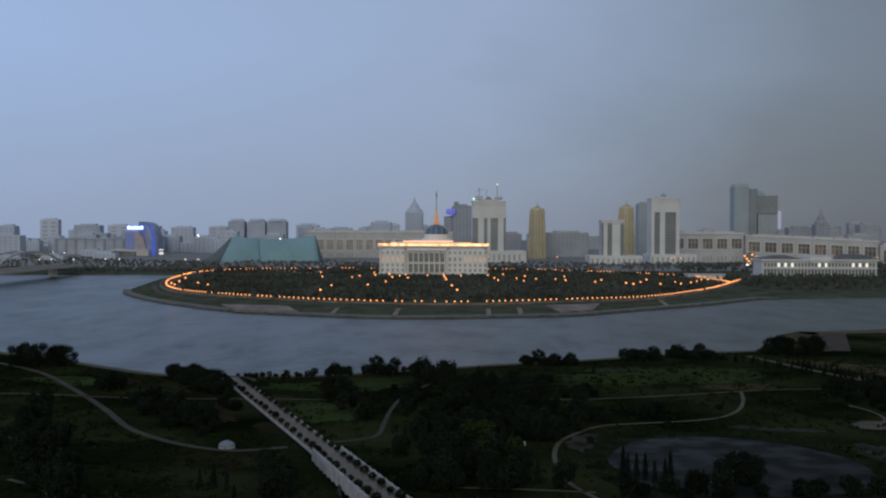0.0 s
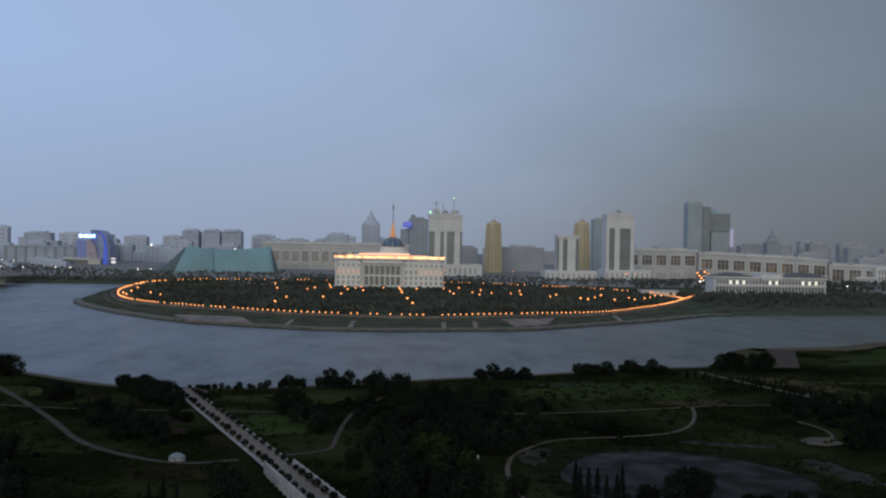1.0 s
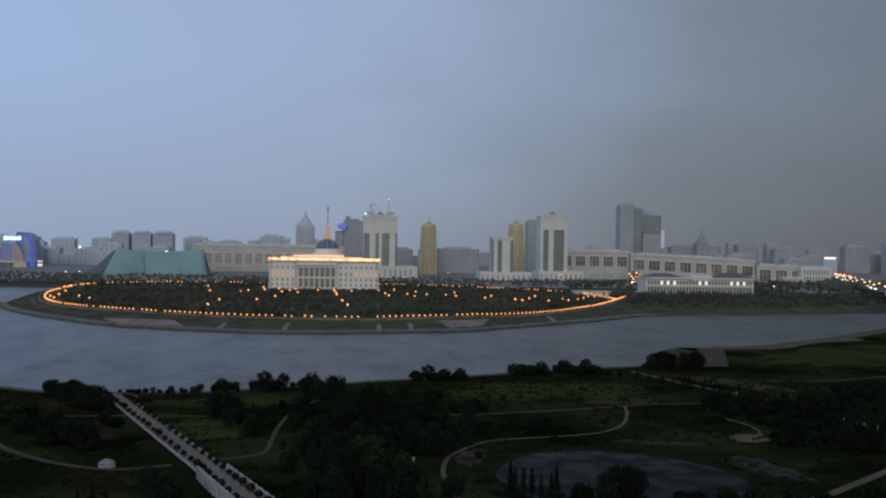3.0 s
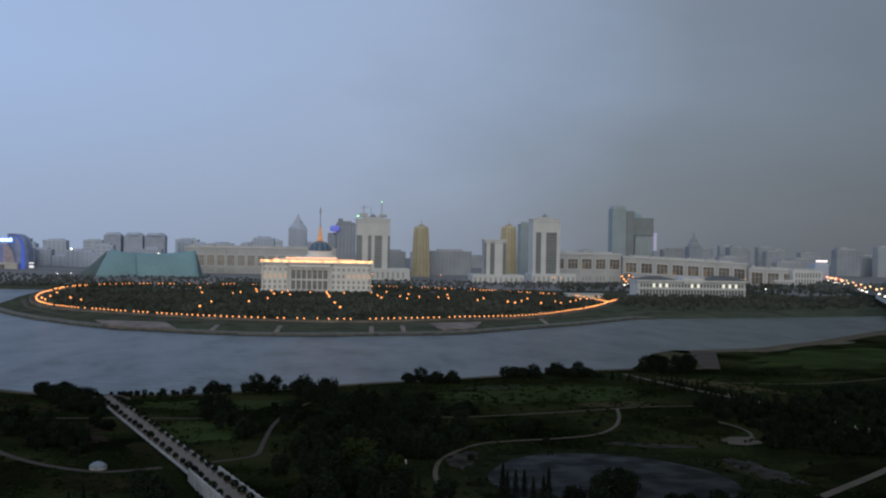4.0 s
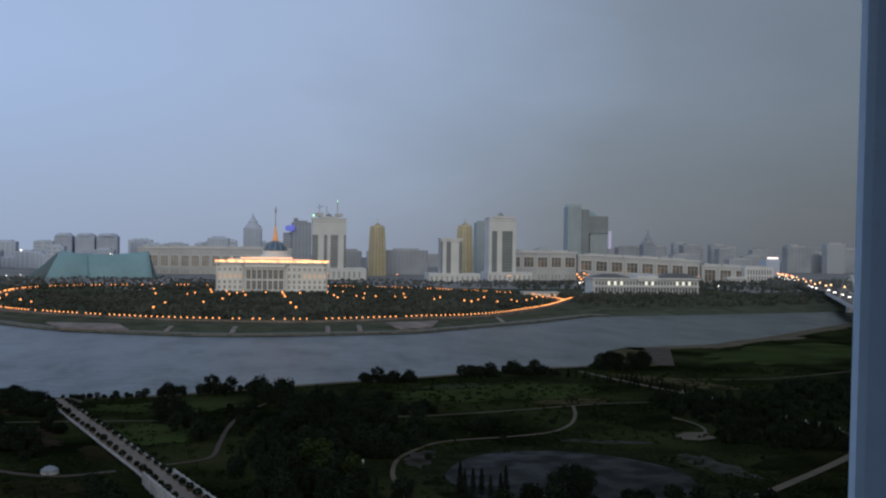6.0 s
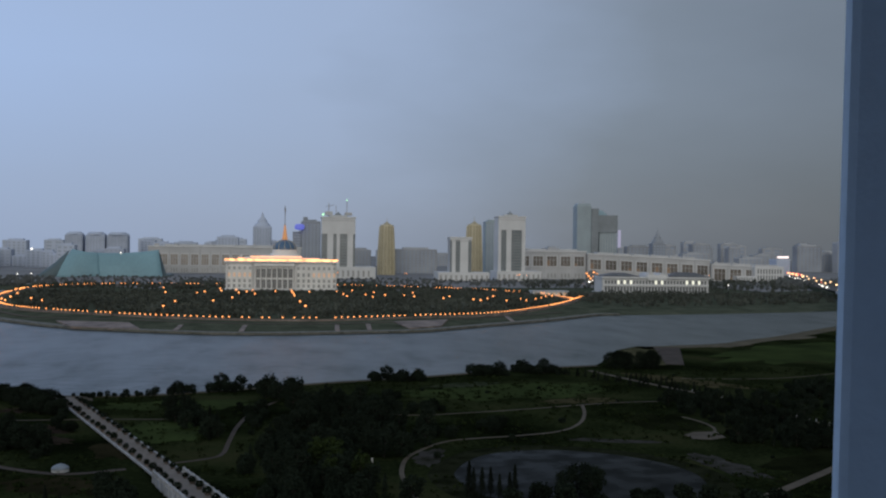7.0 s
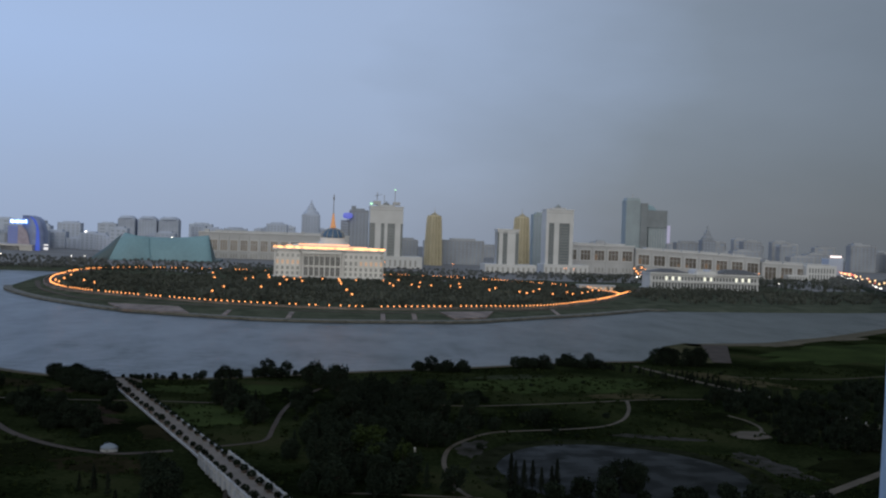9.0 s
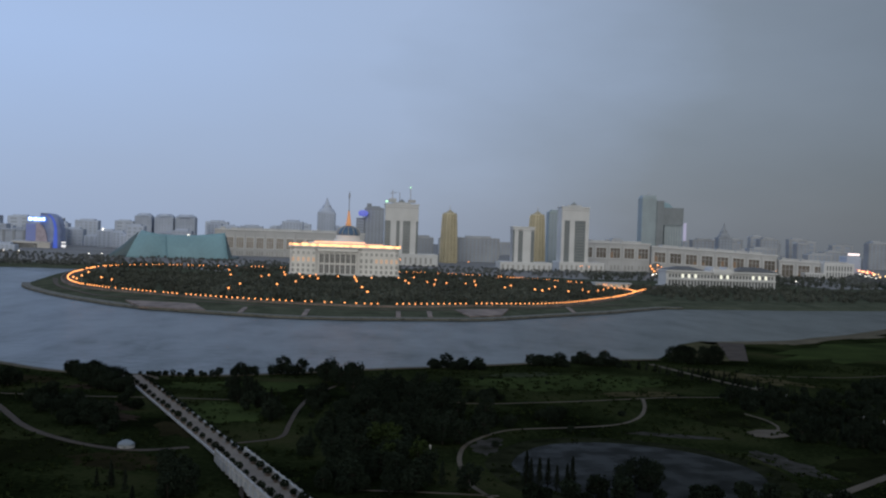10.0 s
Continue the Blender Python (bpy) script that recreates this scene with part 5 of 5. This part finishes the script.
patch("mown_meadow", 235, 440, 60, 26, 38, MEADOW, "lighter mown meadow near the shore", 0.022)
BARE = mat("bare_soil", (0.030, 0.024, 0.019), 0.95, 0.2, 0.6, 1.5, 0.4, spec=0.0)
DRY = mat("dry_grass", (0.052, 0.049, 0.028), 0.95, 0.15, 0.5, 1.0, 0.4, spec=0.0)
patch("bare_soil", -63, 262, 10, 7, -20, BARE, "bare brown soil among the meadow weeds")
patch("bare_soil", -73, 292, 7, 4, 0, BARE, "bare brown soil among the meadow weeds")
patch("bare_soil", 10, 312, 5, 5, 0, BARE, "bare brown soil among the meadow weeds")
patch("dry_meadow", 138, 345, 7, 26, 35, DRY, "strip of dry yellowish grass")
patch("bare_soil", -55, 247, 6, 4, -40, BARE, "bare brown soil among the meadow weeds")
PALETURF = mat("pale_turf", (0.033, 0.042, 0.026), 0.95, 0.15, 0.5, 1.0, 0.4, spec=0.0)
RANK = mat("rank_grass", (0.0105, 0.0135, 0.0062), 0.95, 0.1, 0.5, 0.9, 0.5, tint=(0.004, 0.0055, 0.0026), spec=0.0)
BROWNTURF = mat("brown_turf", (0.021, 0.019, 0.011), 0.95, 0.12, 0.5, 1.0, 0.5, tint=(0.008, 0.009, 0.005), spec=0.0)
patch("pale_turf", 58, 337, 13, 5, 20, PALETURF, "pale grey-green thin turf on the meadow", 0.03)
patch("rank_grass", 120, 206, 26, 12, 42, RANK, "dark rank grass beside the lane", 0.026)
patch("rank_grass", 100, 262, 10, 14, 10, RANK, "dark rank grass on the meadow", 0.026)
patch("rank_grass", -75, 205, 24, 13, 30, RANK, "dark rank grass on the meadow", 0.026)
patch("brown_turf", -43, 201, 12, 7, -20, BROWNTURF, "brownish trodden turf near the hut", 0.028)
patch("brown_turf", -38, 234, 5, 10, 20, BROWNTURF, "brownish trodden turf beside the promenade", 0.028)
patch("brown_turf", -96, 306, 14, 6, -30, BROWNTURF, "brownish turf near the river", 0.028)
patch("dry_meadow", 88, 300, 12, 5, 10, DRY, "paler dry grass on the meadow", 0.03)
GRAVEL = mat("wet_gravel", (0.042, 0.042, 0.042), 0.9, 0.25, 0.7, 1.6, 0.5, tint=(0.016, 0.018, 0.013), spec=0.0)
patch("gravel_bank", 30.5, 221, 3.2, 9, -15, GRAVEL, "grey stony bank beside the pond")
patch("gravel_bank", 93, 207, 4, 13, 12, GRAVEL, "grey stony bank beside the pond")
patch("gravel_bank", 78, 236, 12, 2.2, -15, GRAVEL, "grey stony bank beside the pond")
for x, y, rx in ((214, 474, 17), (270, 514, 16), (330, 577, 20), (385, 628, 22)):
    patch("bare_ground", x, y, rx, 6, 32, SAND, "bare sandy patch by the shore", 0.09)
# pond with a rough stony rim
pond_line = curve_through([(x, y, 0) for x, y in POND], 6, True)
mid = Vector((58, 201, 0))
rim = Mesh()
rim.loft([[tuple(mid + (p - mid) * s + Vector((0, 0, z))) for p in pond_line] for s, z in ((1.17, -0.05), (1.16, 0.05), (1.04, 0.12), (0.955, 0.03))], caps=False)
setting("pond_rim", rim, mat("stony_rim", (0.017, 0.020, 0.012), 0.95, 0.2, 0.7, 0.9, 0.5, tint=(0.005, 0.007, 0.0035), spec=0.0), "grey stony and weedy rim round the pond", True, category="pond rim")
setting("pond_water", Mesh().loft([[tuple(mid + (p - mid) * 0.955 + Vector((0, 0, z))) for p in pond_line] for z in (-0.02, 0.05)]), POND_WATER, "still dark pond water reflecting the sky", category="water")

# ---- promenade bridge with planters ----
A, B = Vector((-65.5, 313.5, 0.2)), Vector((-26.5, 214, 0.5))
C_ = Vector((-12.2, 168.3, 3.0))
axis = (B - A).normalized()
road_pts = [A, A.lerp(B, 0.5), B, B.lerp(C_, 0.5), C_, C_ + (C_ - B)]
setting("promenade", Mesh().beam(road_pts, 6.1, 0.3), DECK, "pale paved promenade leading to the river", category="promenade")
normal = Vector((-axis.y, axis.x, 0)).normalized()
setting("river_landing", slab([(-72, 313), (-68, 318), (-59, 316), (-57, 309), (-66, 307)], -0.2, 0.1), PATHM, "small pale paved landing at the promenade's river end", category="landing")
for s in (-1, 1):
    setting("kerb", Mesh().beam([p + normal * s * 2.95 + Vector((0, 0, 0.14)) for p in road_pts], 0.35, 0.4), BALUST, "pale stone kerb along the promenade")
    t = thing("balustrade", "white stone balustrade with posts on the bridge side", "balustrade", group="bridge balustrades")
    run = [B.lerp(C_, 0.24 + 0.27 * i) + normal * s * 2.95 for i in range(7)]
    part("side_wall", Mesh().beam([p - Vector((0, 0, 0.5)) for p in run], 0.4, 1.6), BALUST, t)
    part("rail", Mesh().beam([p + Vector((0, 0, 1.05)) for p in run], 0.45, 0.25), BALUST, t)
    for k, q in enumerate(even(run, 0.8)):
        if k % 5 == 0:
            part("pedestal", Mesh().block(q.x - 0.3, q.x + 0.3, q.y - 0.3, q.y + 0.3, q.z - 1.5, q.z + 1.2, 0.06).lathe([(0.2, q.z + 1.2), (0.26, q.z + 1.32), (0.08, q.z + 1.45)], q.x, q.y, 8), BALUST, t)
        else:
            part("baluster", Mesh().lathe([(0.16, q.z + 0.28), (0.2, q.z + 0.5), (0.1, q.z + 0.75), (0.16, q.z + 0.94)], q.x, q.y, 6), BALUST, t)
# no real hole: a thin dark plate imitates the shade inside the arch
mouth = C_.lerp(B, 0.18) - normal * 3.36 * (1 if normal.x > 0 else -1)
setting("bridge_arch", Mesh().loft([[tuple(Vector((mouth.x, mouth.y, 0)) + (C_ - B).normalized() * 2.0 * math.cos(math.pi * i / 8) + Vector((0, 0, 1.9 * math.sin(math.pi * i / 8))) + normal * d) for i in range(9)] for d in (-0.05, 0.05)]), BARK, "dark arched plate painted as the shaded opening in the bridge side", category="arch")
t = thing("planter", "round stone planter with a dark clipped shrub", "planter", group="promenade planters")
part("bowl", Mesh().lathe([(0.45, 0), (0.7, 0.45), (0.75, 0.5), (0.6, 0.48)], n=10), PAVING, t)
part("shrub", leaf_mesh("shrub", leaves(np.random.RandomState(4), 220, (0, 0, 0.95), (0.85, 0.85, 0.75), 0.24), LEAF), LEAF, t, "dark clipped shrub")
count = 0
for s in (-1, 1):
    for k, q in enumerate(even(road_pts, 6.2)):
        m = pose(*(q + normal * s * 2.0 + Vector((0, 0, 0.15))), 0, 0, 40 * k)
        o = copy_thing(t, m) if count else t
        f = rnd.uniform(0.62, 1.05)
        o.matrix_basis = m @ Matrix.Diagonal((f, f, f * rnd.uniform(0.9, 1.2), 1))
        count += 1
t = thing("marker_post", "small white marker post on the grass", "post", (17.5, 215.8, 0))
part("post", Mesh().block(-0.2, 0.2, -0.2, 0.2, 0, 1.1, 0.05), PAINT, t)
# low white domed hut
t = thing("domed_hut", "small pale domed tent-like hut on the grass", "hut", (-45.6, 213.5, 0))
t.scale = (0.6, 0.6, 0.85)
part("wall", Mesh().lathe([(2.9, 0), (2.9, 0.7), (2.85, 0.75)], n=20), BALUST, t)
part("roof", Mesh().lathe([(3.0, 0.7), (2.6, 1.15), (1.6, 1.6), (0.5, 1.85), (0.15, 1.95)], n=20), mat("hut_canvas", (0.145, 0.185, 0.235), 0.7, 0.4, 0.2, 2.0), t, "pale domed roof", True)
part("door", Mesh().box(-0.5, 0.5, -2.98, -2.8, 0, 0.65), WINDOW, t)


# ---- arched road bridges ----
def arch_bridge(line, z, width, spans, label, rise_=18):
    t = thing("road_bridge", label, "bridge")
    pts = [Vector((*p, z)) for p in line]
    part("deck", Mesh().beam(pts, width, 1.8), CONC, t)
    part("road_surface", Mesh().beam([p + Vector((0, 0, 0.95)) for p in pts], width - 3, 0.1), ASPHALT, t)
    d = (pts[-1] - pts[0]).normalized()
    s = Vector((d.y, -d.x, 0))
    for k in (-1, 1):
        part("railing", Mesh().beam([p + s * k * (width / 2 - 0.4) + Vector((0, 0, 1.5)) for p in pts], 0.3, 1.1), PAINT, t)
    for c, half in spans:
        for k in (-1, 1):
            arc = [c_ for c_ in [pts[0] + d * (c + half * math.cos(math.pi * i / 20)) + s * k * width * 0.42 * (1 - 0.3 * math.sin(math.pi * i / 20)) + Vector((0, 0, rise_ * math.sin(math.pi * i / 20))) for i in range(21)]]
            part("arch_rib", Mesh().beam(arc, 1.3, 1.5), PAINT, t)
            for i in range(3, 18, 2):
                p = arc[i]
                part("hanger", Mesh().tube([(p.x, p.y, p.z), (p.x, p.y, z + 0.8)], 0.12, 5), PAINT, t)
        for i in (6, 10, 14):
            a_ = [pts[0] + d * (c + half * math.cos(math.pi * i / 20)) + s * k * width * 0.42 * (1 - 0.3 * math.sin(math.pi * i / 20)) + Vector((0, 0, rise_ * math.sin(math.pi * i / 20))) for k in (-1, 1)]
            part("cross_brace", Mesh().tube(a_, 0.5, 6), PAINT, t)
        for e_ in (-half, half):
            q = pts[0] + d * (c + e_)
            part("pier", Mesh().block(q.x - 4, q.x + 4, q.y - 2, q.y + 2, -3, z - 0.9, 0.6), CONC, t)
    return t


arch_bridge([(-388, 1062), (-383, 480)], 8.5, 22, [(130, 75), (290, 75)], "pale steel arch bridge over the river", 17)
t = arch_bridge([(520, 890), (300, 440)], 9.0, 22, [(205, 62)], "white steel arch bridge with a road deck", 21)
setting("highway", Mesh().beam([(1050, 2100, 5), (853, 1640, 5), (672, 1230, 6), (575, 1010, 7.4), (520, 890, 9.9)], 20, 0.6), ASPHALT, "road running down to the bridge", category="road")
setting("highway_bank", Mesh().beam([(1050, 2100, 2), (853, 1640, 2), (672, 1230, 2.6), (575, 1010, 3.5), (522, 894, 4.6)], 26, 5.5), HAZEGRASS, "grassy bank under the road", category="bank")


# ---- cars and lamps on the roads ----
def car(label):
    t = thing("car", label, "car", group="cars on the road")
    part("body", Mesh().loft([[(-0.85, -2.1, 0.35), (0.85, -2.1, 0.35), (0.85, 2.1, 0.35), (-0.85, 2.1, 0.35)], [(-0.9, -2.2, 0.7), (0.9, -2.2, 0.7), (0.9, 2.2, 0.7), (-0.9, 2.2, 0.7)],
                              [(-0.85, -2.0, 0.95), (0.85, -2.0, 0.95), (0.85, 2.1, 0.95), (-0.85, 2.1, 0.95)]]), PAINT, t)
    part("cabin", Mesh().loft([[(-0.8, -1.0, 0.95), (0.8, -1.0, 0.95), (0.8, 1.6, 0.95), (-0.8, 1.6, 0.95)], [(-0.62, -0.4, 1.45), (0.62, -0.4, 1.45), (0.62, 1.1, 1.45), (-0.62, 1.1, 1.45)]]), WINDOW, t)
    for x in (-0.8, 0.8):
        for y in (-1.35, 1.35):
            w = part("wheel", Mesh().lathe([(0.2, -0.1), (0.33, -0.08), (0.33, 0.08), (0.2, 0.1)], n=10), ASPHALT, t)
            w.matrix_basis = pose(x, y, 0.33, 0, 90, 0)
        part("headlight", Mesh().lathe([(0.1, -0.1), (0.75, 0.0), (0.8, 0.7), (0.1, 1.2)], x * 0.75, -2.3, 8), WHITELAMP, t, "glowing headlight")
        part("tail_light", Mesh().box(x * 0.75 - 0.2, x * 0.75 + 0.2, 2.15, 2.25, 0.6, 0.85), REDLAMP, t)
    return t


proto_car = car("car with its headlights on, driving in the rain")
base = None
for k in range(16):
    x, y = 860 - 23.2 * k + (6 if k % 2 else -6), 1655 - 52 * k
    z = float(np.interp(y, [890, 1010, 1230, 1640], [9.9, 7.7, 6.3, 5.3]))
    m = pose(x, y, z)
    if base is None:
        base = thing("street_lamp", "warm yellow lamp along the highway in the rain", "lamp", group="highway lamps")
        part("post", Mesh().lathe([(0.2, 0), (0.1, 3), (0.08, 5)], n=6), METAL, base)
        part("head", Mesh().lathe([(0.1, 5), (1.0, 5.5), (1.1, 6.2), (0.1, 7)], n=8), HIGHLAMP, base, "glowing yellow lamp head")
        base.matrix_basis = m
    else:
        copy_thing(base, m)
spots = [(853, 1640, 5.4), (830, 1590, 5.4), (800, 1520, 5.5), (790, 1500, 5.5), (765, 1440, 5.7), (750, 1405, 5.7), (715, 1330, 5.9), (672, 1233, 6.3), (650, 1180, 6.6), (620, 1110, 7), (596, 1062, 7.4), (560, 978, 8.4), (515, 880, 9.98), (492, 832, 9.98), (470, 788, 9.98)]
for i, (x, y, z) in enumerate(spots):
    m = pose(x - 4 + (i % 3) * 2.5, y, z, 0, 0, -25)
    o = copy_thing(proto_car, m) if i else proto_car
    o.matrix_basis = m


def street_lamp(material, label, h=9, r=0.7):
    t = thing("street_lamp", label, "lamp", group="street lamps")
    part("post", Mesh().lathe([(0.2, 0), (0.1, h * 0.5), (0.08, h)], n=6), METAL, t)
    part("head", Mesh().lathe([(0.1, h), (r, h + r * 0.5), (r, h + r), (0.1, h + r * 1.5)], n=8), material, t, "glowing lamp head")
    return t


for material, label, places in ((WHITELAMP, "pale street lamp lit in the dusk", [(-452, 1170), (-430, 1180), (-400, 1200), (-380, 1190), (-300, 1180), (-500, 1160), (-470, 1180), (-290, 1200), (-560, 1500), (-600, 1560), (-640, 1600), (-330, 1480), (470, 1200), (560, 1010), (450, 1000)]),
                                (LAMP, "orange street lamp lit in the dusk", [(392, 1288), (396, 1300), (390, 1276), (300, 1330), (305, 1340), (310, 1320), (340, 1400), (440, 1430), (445, 1440), (600, 1400), (150, 1330), (60, 1330), (-60, 1330)]),
                                (REDLAMP, "red traffic light at the crossing", [(399, 1285), (401, 1270), (394, 1262), (445, 1390), (452, 1400), (700, 1280), (870, 1690), (880, 1720), (620, 1120), (860, 1660), (866, 1700), (830, 1600), (760, 1450)])):
    base = None
    for x, y in places:
        m = pose(x, y, land(x, y))
        if base is None:
            base = street_lamp(material, label)
            base.matrix_basis = m
        else:
            copy_thing(base, m)
for material, label, places in ((LAMP, "large orange lamp at the road crossing", [(387.2, 14.5), (396.9, 16), (392.6, 8), (390, 11)]), (REDLAMP, "red traffic light at the crossing", [(398.7, 6), (403.1, 8.6), (401, 4)]),
                                (WHITELAMP, "white headlamp glow at the crossing", [(395.8, 4.5), (391, 3.5)])):
    for x, z in places:
        street_lamp(material, label, z, 1.35).matrix_basis = pose(x - 3.5, 1290, 0)
for material, label, places in ((REDLAMP, "red tail-light glow of the traffic queue", [(856, 1650), (874, 1694), (868, 1662), (838, 1588), (805, 1516)]), (HIGHLAMP, "strong orange lamp over the road", [(849, 1634), (846, 1622), (822, 1566), (866, 1676), (784, 1470)])):
    for x, y in places:
        street_lamp(material, label, 3.5, 1.7).matrix_basis = pose(x, y, 5.4)
# ---- the tower block that the view is from: balcony and pier beside the camera ----
t = thing("view_tower", "plain tower block with an open balcony", "building", kind="structure")
part("wall", Mesh().box(-12, 12, -14, -1.6, 0, 60), CONC, t)
part("balcony_floor", Mesh().box(-3, 3, -1.6, 1.5, 44.1, 44.35), CONC, t)
part("balcony_ceiling", Mesh().box(-3, 3, -1.6, 1.1, 47.62, 47.87), CONC, t)
pier = Mesh().loft([[(x, y, z) for x, y in ((0.0, 0.004), (0.001, -0.003), (0.006, -0.007), (0.88, -0.44), (1.1, -0.2), (0.3, 0.32), (0.010, 0.018))] for z in (-1.645, 1.615)])
p = new("wall_pier", pier.data("wall_pier", RENDERW))
p.matrix_basis = pose(0.379, 0.705, 46.0, 0, 1.0, 0)
tagged(p, "smooth blue-grey painted wall edge beside the balcony", "wall", "", "structure")
